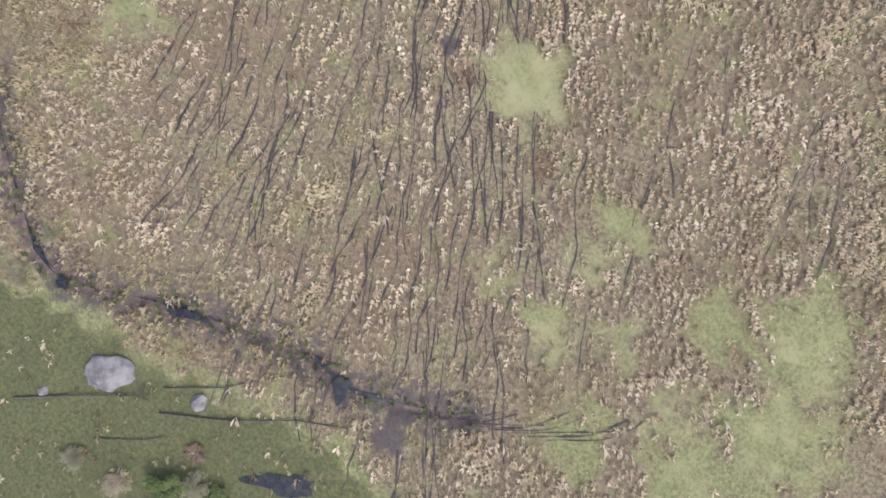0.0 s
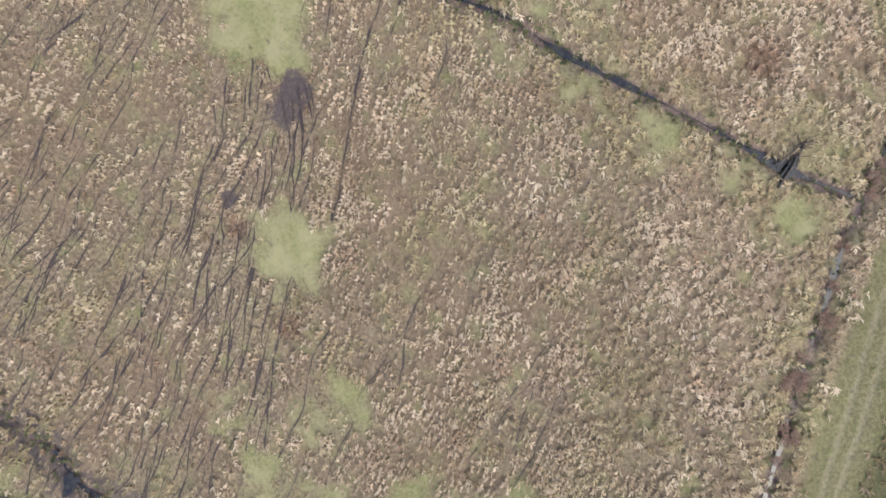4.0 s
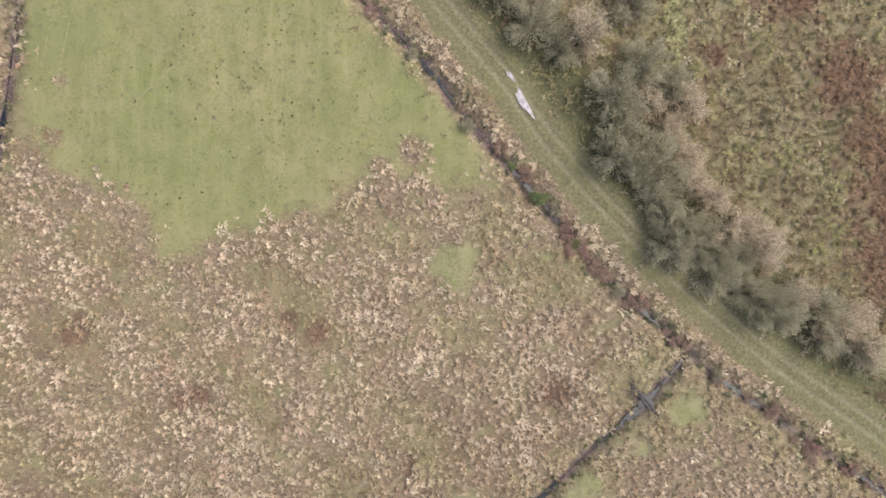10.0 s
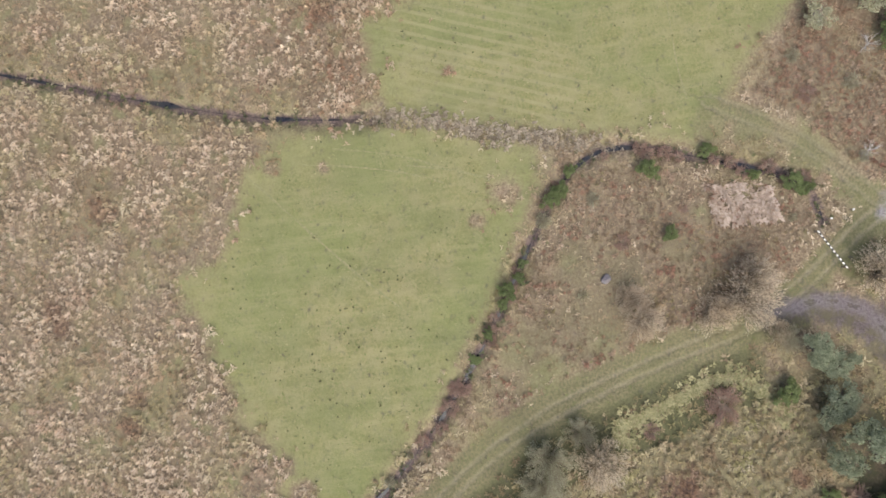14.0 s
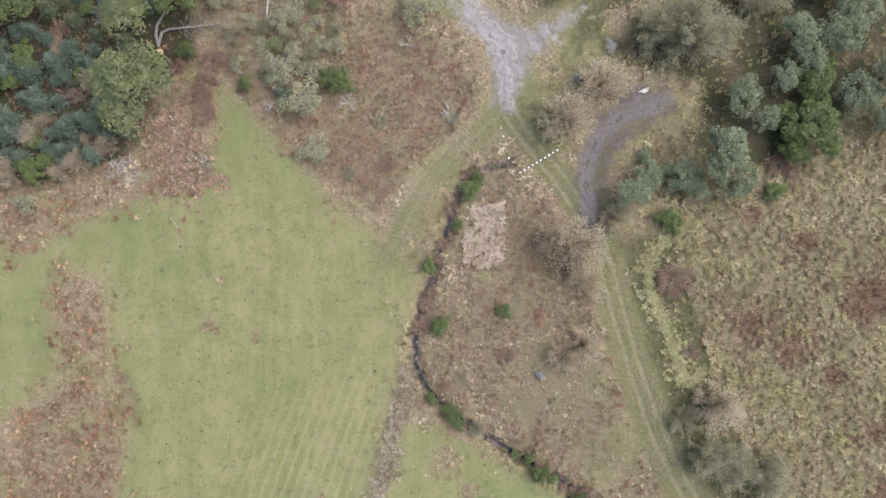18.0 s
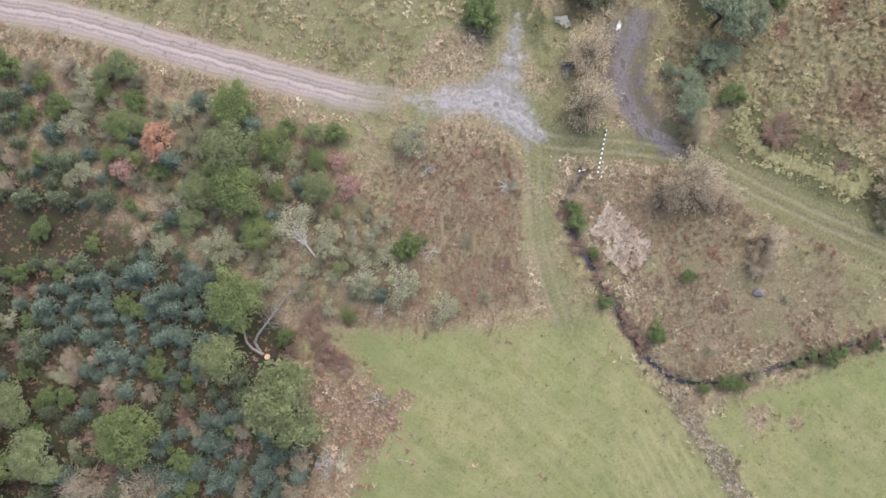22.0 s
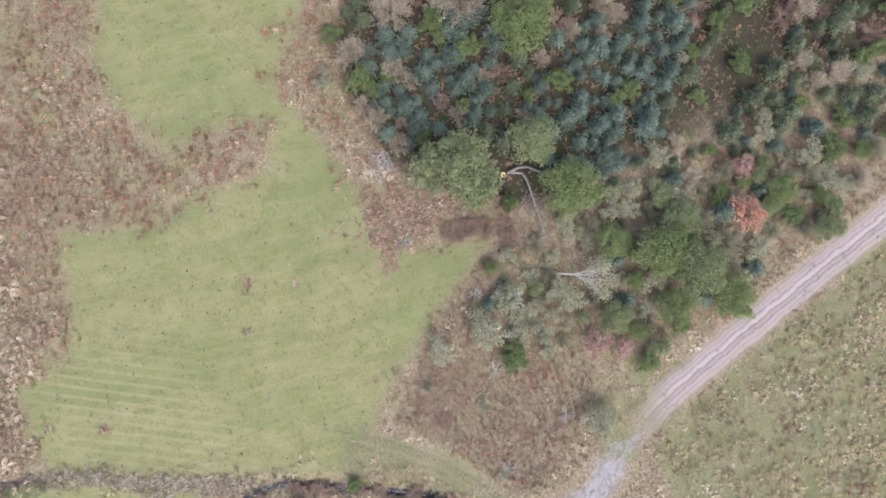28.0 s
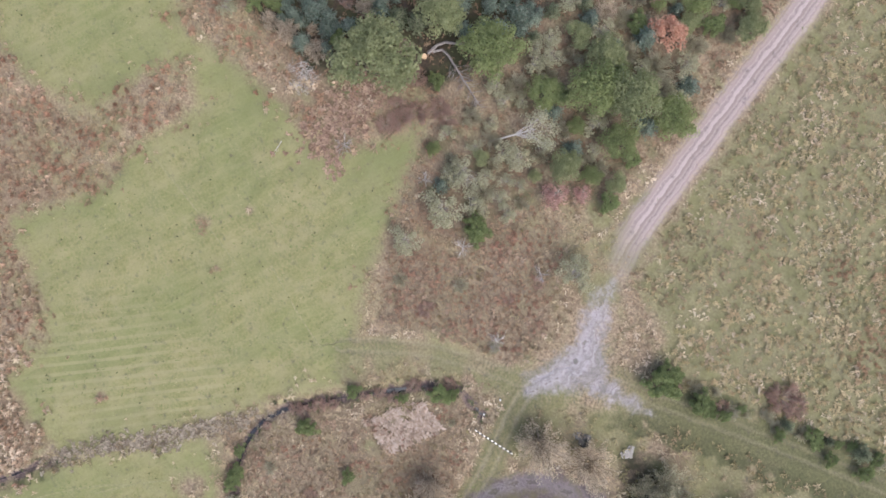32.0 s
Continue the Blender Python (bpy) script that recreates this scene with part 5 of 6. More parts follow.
KINDS = {
    "broadleaf_tree": ([crowned_tree("broadleaf_tree", s, lf, BARK, 70, 100, 0.038) for s, lf in ((1, LEAF_GREEN), (2, LEAF_OLIVE), (3, LEAF_GREEN), (33, LEAF_OLIVE))], "tree", "woodland trees",
                       "tall green broadleaf tree in thinning autumn leaf"),
    "pale_tree": ([crowned_tree("pale_tree", s, LEAF_PALE, PALE_BARK, 34, 40, 0.052, 1.2, 0.26, 0.3, 14) for s in (4, 5)], "tree", "pale trees",
                  "pale grey-green lichened tree with bare twigs"),
    "tawny_tree": ([plumed_bush("tawny_tree", s, LEAF_TAWNY, TAWNY_BARK, 144, 38, h, 0.04) for s, h in ((6, 1.6), (7, 1.4), (26, 1.5))], "tree", "tawny trees", "feathery tawny autumn willow with dry leaves"),
    "willow_bush": ([plumed_bush("willow_bush", s, LEAF_WILLOW, TAWNY_BARK, 144, 56, h, 0.04) for s, h in ((8, 1.45), (9, 1.25), (28, 1.35))], "bush", "willow bushes", "grey-green willow bush beside the rutted track"),
    "green_bush": ([crowned_tree("green_bush", s, LEAF_BRIGHT, BARK, 40, 80, 0.06, 1.15, 0.26, 0.3, 8) for s in (10, 11)], "bush", "green bushes", "bright green evergreen bush"),
    "orange_tree": ([crowned_tree("orange_tree", 12, LEAF_ORANGE, BARK, 40, 55, 0.06)], "tree", "", "small tree in bright orange autumn leaf"),
    "pink_tree": ([crowned_tree("pink_tree", 13, LEAF_PINK, PALE_BARK, 34, 40, 0.055, 1.2, 0.26, 0.3, 12)], "tree", "pink trees", "small tree with pinkish dry leaves"),
    "bramble_bush": ([plumed_bush("bramble_bush", s, LEAF_WINE, TAWNY_BARK, 90, 26, 0.75, 0.055, 0.5) for s in (14, 15)], "bush", "bramble bushes", "low wine-brown bramble bush"),
    "sallow_tree": ([crowned_tree("sallow_tree", s, LEAF_SALLOW, BARK, 44, 70, 0.048, 1.6, 0.28, 0.4, 10) for s in (22, 23, 24)], "tree", "grey sallows", "dense grey-green sallow beside the muddy track"),
    "spruce_tree": ([conifer("spruce_tree", s, LEAF_SPRUCE, h) for s, h in ((19, 1.7), (20, 2.1))], "tree", "young spruces", "young grey-green spruce in mixed woodland"),
    "conifer_tree": ([conifer("conifer_tree", s, LEAF_BLUE, h) for s, h in ((16, 1.75), (17, 1.45), (18, 2.0))], "tree", "young conifers", "young blue-green conifer in a plantation"),
}
USED = {}
PLACED = []


def plant(kind, x, y, radius, r, flat=1.0):
    models, category, group, label = KINDS[kind]
    k = USED.get(kind, 0)
    USED[kind] = k + 1
    m = Matrix.LocRotScale((x, y, -0.04), Euler((r.uniform(-0.05, 0.05), r.uniform(-0.05, 0.05), r.uniform(0, math.tau))), (radius, radius * r.uniform(0.9, 1.1), radius * flat * r.uniform(0.85, 1.15)))
    if k < len(models):
        ob = models[k]
        ob.matrix_basis = m
    else:
        ob = copy_thing(models[k % len(models)], Matrix.Identity(4))
        ob.matrix_basis = m
    PLACED.append((x, y, radius))
    return tagged(ob, label, category, group)


def planting():
    r = np.random.default_rng(31)
    for kind, spots, flat in (("broadleaf_tree", BROADLEAF, 0.95), ("pale_tree", PALE, 0.9), ("tawny_tree", [(x, y, 1.15 * q) for x, y, q in TAWNY_A + TAWNY_B], 0.95), ("willow_bush", [(x, y, 1.2 * q) for x, y, q in WILLOW_A + WILLOW_B], 0.95),
                              ("sallow_tree", SALLOW, 1.0), ("green_bush", GREEN_BUSH_A + [(x, y, 0.82 * q) for x, y, q in GREEN_BUSH_B], 0.9), ("orange_tree", ORANGE, 1.0), ("pink_tree", PINK, 1.0), ("bramble_bush", BRAMBLE, 0.8)):
        for x, y, q in spots:
            plant(kind, x, y, q, r, flat)
    # the plantation between the listed trees
    CLEARING = [(-50, 59), (-44, 62), (-37, 52), (-32, 44), (-35, 41), (-42, 47), (-50, 55)]
    stands = ([(-54, 51), (-43, 44.5), (-33, 36), (-37, 27), (-45, 24), (-53, 33)], [(-57, 24), (-46, 20), (-42, 7), (-47, 1), (-58, 4), (-60, 14)])
    count = 0
    cx, cy = r.uniform(-98, -6, 8000), r.uniform(-6, 92, 8000)
    free = (inside(cx, cy, WOOD) > 1.0) & (np.abs(line_distance(cx, cy, SAND)) > 6) & (inside(cx, cy, CLEARING) < 0)
    in_stand = np.maximum.reduce([inside(cx, cy, s) for s in stands]) > -1
    open_spots = ((-36, 21, 1.6), (-33.5, 22.6, 1.6), (-30.5, 23.2, 1.6), (-27.5, 23.6, 1.2), (-34.6, 25.4, 0.6), (-20.5, 26, 1.5), (-19.4, 29.5, 1.2))
    for x, y, stand in zip(cx[free], cy[free], in_stand[free]):
        if any((x - a) ** 2 + (y - b) ** 2 < (q + 1.2) ** 2 for a, b, q in open_spots):
            continue
        rad = r.choice([1.0, 1.3, 1.6, 2.0]) * r.uniform(0.9, 1.15) if stand else r.uniform(1.0, 2.1)
        if any((x - a) ** 2 + (y - b) ** 2 < ((0.5 if stand else 0.6) * (rad + q) * r.uniform(0.85, 1.15)) ** 2 for a, b, q in PLACED):
            continue
        if not stand and r.random() < 0.12:
            continue
        u = r.random()
        if stand:
            kind = "conifer_tree" if u < 0.9 else "tawny_tree" if u < 0.95 else "green_bush"
        elif x < -30:
            kind = "spruce_tree" if u < 0.5 else "conifer_tree" if u < 0.62 else "green_bush" if u < 0.72 else "tawny_tree" if u < 0.8 else "pale_tree" if u < 0.88 else "bramble_bush"
        else:
            kind = "willow_bush" if u < 0.4 else "pale_tree" if u < 0.68 else "conifer_tree" if u < 0.82 else "broadleaf_tree"
        plant(kind, x, y, rad if kind in ("conifer_tree", "spruce_tree") else rad * 1.05, r)
        count += 1
        if count > 750:
            break
    # growth round the southern pond
    for kind, x, y, q in (("green_bush", 79.3, -205.3, 2.0), ("bramble_bush", 77.6, -201.4, 1.1), ("tawny_tree", 76.2, -209.2, 1.5), ("willow_bush", 80.5, -202.8, 1.5), ("green_bush", 82.6, -201.6, 1.3),
                          ("willow_bush", 88.4, -196.2, 1.6), ("green_bush", 86.6, -199, 1.4), ("willow_bush", 72, -212, 1.3), ("willow_bush", 53.6, -207.5, 1.2), ("willow_bush", 51.5, -202.8, 1.3)):
        plant(kind, x, y, q, r, 0.8)
    # the hedge along the eastern arm
    for k in range(34):
        u = (k + r.uniform(0, 0.8)) / 34
        x, y = 21.5 + 40 * u + r.uniform(-1.0, 1.0), 31 + 36.5 * u + r.uniform(-0.8, 0.8)
        plant(("willow_bush", "green_bush", "bramble_bush", "spruce_tree")[int(r.integers(0, 4))], x, y, r.uniform(0.7, 1.7), r, 0.8)
    # scattered low bushes on the heath
    cx, cy = r.uniform(-15, 33, 52), r.uniform(-43, 30, 52)
    ok = np.maximum(inside(cx, cy, HEATH), inside(cx, cy, ISLAND)) > 0.8
    for x, y in zip(cx[ok], cy[ok]):
        if any((x - a) ** 2 + (y - b) ** 2 < (0.6 * q + 0.9) ** 2 for a, b, q in PLACED):
            continue
        u = r.random()
        plant("bramble_bush" if u < 0.5 else "willow_bush", x, y, r.uniform(0.6, 1.4), r, 0.55)
    # bushes along the trackside ditch
    for i in range(10, len(DITCH_TRACK) - 2):
        x, y = DITCH_TRACK[i] + r.uniform(-0.9, 0.9, 2)
        u = r.random()
        if u < 0.72 and x < 112:
            plant("bramble_bush" if u < 0.42 else "willow_bush" if u < 0.6 else "green_bush", x, y, r.uniform(0.6, 1.3), r, 0.75)


planting()


# ---------------------------------------------------------------- single things
def plain(name, dark, light, scale=6.0, rough=0.85, bump=0.4, spec=0.25):
    m = Nodes(name)
    return m.finish(m.mix(m.ramp(m.noise(scale), 0.35, 0.65), dark, light), rough, m.noise(scale * 3), bump, 0.02, spec)


STONE = plain("grey_stone", (0.10, 0.092, 0.095), (0.185, 0.17, 0.172), 0.9, 0.9, 0.15)
# puddle water with the pale sky reflection put into its base colour
PUDDLE_SHEEN = plain("puddle_sheen", (0.20, 0.185, 0.195), (0.34, 0.32, 0.335), 1.5, 0.25, 0.1, 0.5)
WHITE_PAINT = plain("white_paint", (0.68, 0.66, 0.60), (0.80, 0.79, 0.74), 14.0, 0.5, 0.1)
BLACK_PAINT = plain("black_paint", (0.03, 0.03, 0.03), (0.055, 0.055, 0.05), 14.0, 0.5, 0.1)
POST_WOOD = plain("post_wood", (0.13, 0.105, 0.08), (0.24, 0.2, 0.16), 9.0)
CUT_WOOD = plain("cut_wood", (0.42, 0.29, 0.17), (0.58, 0.43, 0.27), 8.0)
DEAD_WOOD = bark_material("dead_wood", (0.30, 0.28, 0.255), (0.52, 0.49, 0.45))
GREY_WOOD = bark_material("grey_wood", (0.12, 0.105, 0.098), (0.27, 0.245, 0.225))
DARK_WOOD = bark_material("dark_wood", (0.035, 0.03, 0.027), (0.10, 0.085, 0.075))


def boulder(x, y, sx, sy, h, turn, label, seed):
    """A weathered stone: a noisy flattened ball sunk into the ground."""
    bm = bmesh.new()
    bmesh.ops.create_icosphere(bm, subdivisions=4, radius=1.0)
    for v in bm.verts:
        n = noise.noise(v.co * 1.4 + Vector((seed, 0, 0))) * 0.28 + noise.noise(v.co * 4 + Vector((0, seed, 0))) * 0.09
        v.co *= 1 + n
        v.co.z = v.co.z * (0.7 if v.co.z < 0 else 1.0)
        v.co = Vector((v.co.x * sx, v.co.y * sy, v.co.z * h))
    me = bpy.data.meshes.new("boulder")
    bm.to_mesh(me)
    bm.free()
    me.materials.append(STONE)
    for p in me.polygons:
        p.use_smooth = True
    ob = new("boulder", me)
    ob.matrix_world = pose(x, y, 0.02, 0, 0, turn)
    return tagged(ob, label, "stone")


boulder(66.3, -204.9, 2.6, 1.7, 0.55, 62, "large pale grey flat boulder lying in lush grass", 1.0)
boulder(73.5, -198.6, 0.75, 0.95, 0.45, 20, "small grey-violet stone in lush grass", 2.0)
boulder(17.1, -25.7, 0.62, 0.75, 0.4, 30, "pale grey stone block on the heath", 3.0)
boulder(64.5, -211.5, 0.5, 0.6, 0.3, 10, "small pale stone in grass beside a branch", 4.0)


def barrier():
    """A striped boom on two posts across the grass track."""
    a, b = Vector((14.2, 2.6, 1.0)), Vector((19.6, 5.8, 1.0))
    root = new("boom_barrier")
    along = (b - a).normalized()
    count = 19
    step = (b - a).length / count
    turn = Matrix.Translation(a) @ along.to_track_quat("X", "Z").to_matrix().to_4x4()

    def tube(name, x0, x1, rad, mat):
        bm = bmesh.new()
        bmesh.ops.create_cone(bm, cap_ends=True, segments=10, radius1=rad, radius2=rad, depth=x1 - x0)
        bmesh.ops.rotate(bm, verts=bm.verts, cent=(0, 0, 0), matrix=Matrix.Rotation(radians(90), 3, "Y"))
        bmesh.ops.translate(bm, verts=bm.verts, vec=((x0 + x1) / 2, 0, 0))
        me = bpy.data.meshes.new(name)
        bm.to_mesh(me)
        bm.free()
        me.materials.append(mat)
        return me

    white, black = tube("white_band", 0, step, 0.10, WHITE_PAINT), tube("black_band", 0, step, 0.097, BLACK_PAINT)
    for k in range(count):
        ob = under("white_band" if k % 2 == 0 else "black_band", white if k % 2 == 0 else black, root)
        ob.matrix_local = turn @ Matrix.Translation((k * step, 0, 0))
    for p in (a + along * 0.15, b - along * 0.15):
        bm = bmesh.new()
        bmesh.ops.create_cone(bm, cap_ends=True, segments=8, radius1=0.11, radius2=0.10, depth=1.2)
        me = bpy.data.meshes.new("post")
        bm.to_mesh(me)
        bm.free()
        me.materials.append(POST_WOOD)
        under("post", me, root).location = (p.x, p.y, 0.32)
    tagged(root, "black and white striped boom barrier across a grass track", "barrier")


barrier()


def marker_post(x, y):
    root = new("marker_post")
    bm = bmesh.new()
    bmesh.ops.create_cone(bm, cap_ends=True, segments=8, radius1=0.09, radius2=0.08, depth=0.9)
    bmesh.ops.translate(bm, verts=bm.verts, vec=(0, 0, 0.4))
    me = bpy.data.meshes.new("post")
    bm.to_mesh(me)
    bm.free()
    me.materials.append(POST_WOOD)
    post = under("post", me, root)
    bm = bmesh.new()
    bmesh.ops.create_cone(bm, cap_ends=True, segments=8, radius1=0.16, radius2=0.12, depth=0.14)
    bmesh.ops.translate(bm, verts=bm.verts, vec=(0, 0, 0.9))
    me = bpy.data.meshes.new("cap")
    bm.to_mesh(me)
    bm.free()
    me.materials.append(WHITE_PAINT)
    under("cap", me, post, "white painted cap")
    root.location = (x, y, -0.05)
    tagged(root, "short wooden marker post with a white cap", "post", "marker posts")


marker_post(12.0, 7.7)
marker_post(12.8, 4.7)


def spray(start, end, r, count, reach, thick):
    """Side branches that leave a limb and fork once, lying low."""
    out = []
    a, b = np.array(start, float), np.array(end, float)
    d = (b - a) / np.linalg.norm(b - a)
    n = np.array([-d[1], d[0], 0])
    for k in range(count):
        u = r.uniform(0.1, 1.0)
        p = a + (b - a) * u
        side = r.choice([-1, 1])
        q = p + (d * r.uniform(0.3, 1.0) + n * side * r.uniform(0.5, 1.1)) * reach * (1.15 - 0.5 * u) + np.array([0, 0, r.uniform(-0.1, 0.5)])
        out.append(limb(p, q, thick, thick * 0.3, r, 0.1))
        m = (p + q) / 2
        for j in range(2):
            out.append(limb(m, m + (q - m) * 0.8 + n * r.uniform(-0.5, 0.5) * reach * 0.5 + np.array([0, 0, r.uniform(0, 0.25)]), thick * 0.55, thick * 0.2, r, 0.12, 4))
    return out


def felled_tree():
    r = np.random.default_rng(3)
    root = new("felled_tree")
    cut = np.array((-36.1, 20.5, 0.35))
    under("stem", tubes_mesh("stem", [(np.array([cut, (-36.5, 22.2, 0.45), (-36.3, 23.4, 0.6), (-35.4, 24.6, 0.8), (-34.4, 26.2, 1.3)]), [0.26, 0.22, 0.19, 0.17, 0.13])], GREY_WOOD, 8), root, "pale curved stem")
    under("stem", tubes_mesh("stem", [(np.array([(-36.0, 21.2, 0.4), (-35.6, 22.5, 0.5), (-34.6, 22.9, 0.6), (-31, 23.2, 0.7), (-26.2, 23.7, 0.6)]), [0.2, 0.19, 0.18, 0.14, 0.04])], GREY_WOOD, 8), root, "long grey stem with bare branches")
    for k, (s, e) in enumerate((((-34, 23, 0.7), (-30.5, 23.3, 0.7)), ((-31.5, 23.2, 0.7), (-28.5, 23.5, 0.7)), ((-29, 23.4, 0.7), (-26, 23.7, 0.6)))):
        under("branchwork", tubes_mesh("branchwork", spray(s, e, r, 12, 2.0 - 0.35 * k, 0.045), GREY_WOOD, 4), root)
    bm = bmesh.new()
    bmesh.ops.create_cone(bm, cap_ends=True, segments=10, radius1=0.42, radius2=0.36, depth=0.55)
    bmesh.ops.translate(bm, verts=bm.verts, vec=(-36.0, 19.9, 0.2))
    me = bpy.data.meshes.new("stump")
    bm.to_mesh(me)
    bm.free()
    me.materials.append(CUT_WOOD)
    under("stump", me, root, "freshly cut orange-brown stump")
    tagged(root, "felled forked tree lying at the wood's edge", "fallen tree")


felled_tree()


def brush_pile(x, y, radius, count, mat, label, seed):
    """Cut branches thrown together, each a limb of its own."""
    r = np.random.default_rng(seed)
    root = new("brush_pile")
    root.location = (x, y, 0)
    shapes = []
    for k in range(5):
        shapes.append(tubes_mesh("branch", [limb((-1, 0, 0), (1, 0, 0), 0.035, 0.012, r, 0.1, 6), limb((-0.1, 0, 0), (0.7, 0.35 * r.choice([-1, 1]), 0.06), 0.018, 0.006, r, 0.08, 4),
                                            limb((0.3, 0, 0), (0.9, 0.28 * r.choice([-1, 1]), 0.02), 0.015, 0.006, r, 0.08, 4)], mat, 4))
    for k in range(count):
        a, q = r.uniform(0, math.tau), radius * math.sqrt(r.random()) * 0.75
        s = r.uniform(0.5, 1.05) * radius * 0.42
        ob = under("branch", shapes[k % 5], root)
        ob.matrix_local = Matrix.LocRotScale((math.cos(a) * q, math.sin(a) * q, r.uniform(0.06, 0.55) * (1.2 - q / radius)), Euler((0, r.uniform(-0.15, 0.2), r.uniform(0, math.tau))), (s, s, s))
    tagged(root, label, "brush pile")


brush_pile(-41.4, 3.0, 3.0, 70, DEAD_WOOD, "heap of bleached cut branches beside the field", 5)
brush_pile(48, -42.9, 2.2, 30, DARK_WOOD, "dark tangle of broken willow branches", 6)
brush_pile(-44.6, 8.6, 1.7, 22, GREY_WOOD, "small heap of grey twigs under the trees", 7)


def dead_bush(x, y, radius, seed, mat, label, leanx=0.0, leany=0.0):
    """A bare, bleached bush with forking twigs."""
    r = np.random.default_rng(seed)
    root = new("dead_bush")
    root.location = (x, y, -0.03)
    wood = []
    for k in range(11):
        a = r.uniform(0, math.tau)
        e = np.array([math.cos(a) * radius * r.uniform(0.6, 1.05) + leanx, math.sin(a) * radius * r.uniform(0.6, 1.05) + leany, radius * r.uniform(0.3, 0.9)])
        wood.append(limb((0, 0, 0), e, 0.055, 0.016, r, 0.12))
        for j in range(3):
            m = e * r.uniform(0.4, 0.8)
            wood.append(limb(m, m + (e - m) * 0.9 + r.normal(0, 0.22, 3) * radius, 0.024, 0.009, r, 0.1, 4))
    under("branchwork", tubes_mesh("branchwork", wood, mat, 4), root)
    tagged(root, label, "bush", "dead bushes")


dead_bush(4.6, 11.0, 1.35, 1, DEAD_WOOD, "small bleached dead bush on russet bracken")
dead_bush(-1.3, 20.9, 1.3, 2, DEAD_WOOD, "small bleached dead bush on russet bracken")
dead_bush(-47.5, 13.2, 1.5, 3, GREY_WOOD, "grey dead bush between young conifers")
dead_bush(-30.2, 4.2, 1.5, 4, DEAD_WOOD, "bleached dead branches in russet bracken")
dead_bush(40.3, 21.5, 1.9, 5, GREY_WOOD, "grey bare bush under tall trees")
dead_bush(-9.6, 12.6, 1.5, 6, DEAD_WOOD, "bleached twiggy bush at the field's edge")
dead_bush(-20.5, 12.2, 1.2, 7, DEAD_WOOD, "bleached twiggy bush at the field's edge")


def leaning_birch():
    r = np.random.default_rng(8)
    root = new("leaning_birch")
    base, top = np.array((-21.3, 22.6, -0.05)), np.array((-19.7, 28.4, 3.6))
    under("trunk", tubes_mesh("trunk", [limb(base, top, 0.17, 0.07, r, 0.0, 7)], DEAD_WOOD, 6), root)
    ends = []
    for k in range(26):
        a = r.uniform(0, math.tau)
        e = np.array((-19.4, 29.4, 3.2)) + np.array([math.cos(a) * r.uniform(0.8, 3.2), math.sin(a) * r.uniform(0.6, 2.6), r.uniform(-0.8, 1.5)])
        ends.append(e)
        fork = limb(base + (top - base) * r.uniform(0.5, 1.0), e, 0.05, 0.012, r, 0.1)
        under("branch", tubes_mesh("branch", [fork, limb(fork[0][3], e + r.normal(0, 0.6, 3), 0.022, 0.007, r, 0.1, 4)], DEAD_WOOD, 5), root)
    c = np.concatenate([e + r.normal(0, 0.42, (46, 3)) for e in ends])
    under("crown", leaves_mesh("crown", c, np.tile([0, 0, 1.0], (len(c), 1)), 0.14, LEAF_PALE, r, 0.5), root)
    tagged(root, "leaning pale birch with a thin grey-green crown", "tree")


leaning_birch()


def stick(pts, rad, label, mat=GREY_WOOD):
    p = np.array(pts, float)
    r = np.random.default_rng(int(abs(p[0][0]) * 10))
    wood = [(p, np.linspace(rad, rad * 0.4, len(p)))] + spray(p[len(p) // 2], p[-1], r, 4, rad * 10, rad * 0.4)
    tagged(new("fallen_branch", tubes_mesh("fallen_branch", wood, mat, 5)), label, "branch", "fallen branches")


stick([(-34.6, -3.4, 0.06), (-34.1, -4.2, 0.08), (-33.5, -5.4, 0.05)], 0.05, "thin pale stick lying on the mown field", DEAD_WOOD)
stick([(63.6, -214.4, 0.15), (66.5, -209, 0.22), (69.7, -203.6, 0.25), (70.4, -202.2, 0.2)], 0.11, "dark fallen branch across lush grass", DARK_WOOD)
stick([(70.5, -200.8, 0.2), (73.5, -195.6, 0.2), (75.4, -190.2, 0.2), (77.2, -187.4, 0.15)], 0.09, "dark fallen branch across lush grass", DARK_WOOD)
stick([(72.4, -202.5, 0.2), (76.5, -197, 0.2), (80, -191, 0.2), (84, -186.2, 0.15)], 0.13, "dark fallen branch across lush grass", DARK_WOOD)
stick([(71.2, -209.5, 0.15), (74, -205, 0.2), (75.2, -202.4, 0.2)], 0.07, "dark fallen branch across lush grass", DARK_WOOD)
stick([(70.2, -102.9, 0.3), (69.4, -101, 0.35), (68.6, -99.2, 0.4)], 0.12, "dark log laid across the reed ditch", DARK_WOOD)
stick([(72.6, -103.7, 0.2), (70.9, -101.7, 0.35), (68.9, -99.6, 0.25)], 0.16, "dark log laid across the reed ditch", DARK_WOOD)


def pool(name, x, y, sx, sy, turn, level, label, seed, mat=WATER):
    """A shallow pool with an uneven edge."""
    r = np.random.default_rng(seed)
    n = 28
    a = np.arange(n) / n * math.tau
    q = 1 + 0.22 * np.sin(3 * a + seed) + 0.12 * np.sin(5 * a + 2 * seed) + r.uniform(-0.08, 0.08, n)
    c, s = math.cos(radians(turn)), math.sin(radians(turn))
    px, py = np.cos(a) * q * sx, np.sin(a) * q * sy
    verts = np.vstack([[x, y, level], np.stack([x + px * c - py * s, y + px * s + py * c, np.full(n, level)], 1)])
    faces = np.stack([np.zeros(n, int), 1 + np.arange(n), 1 + (np.arange(n) + 1) % n], 1)
    return tagged(new(name, mesh_from(name, verts, faces, mat)), label, "water", kind="structure")


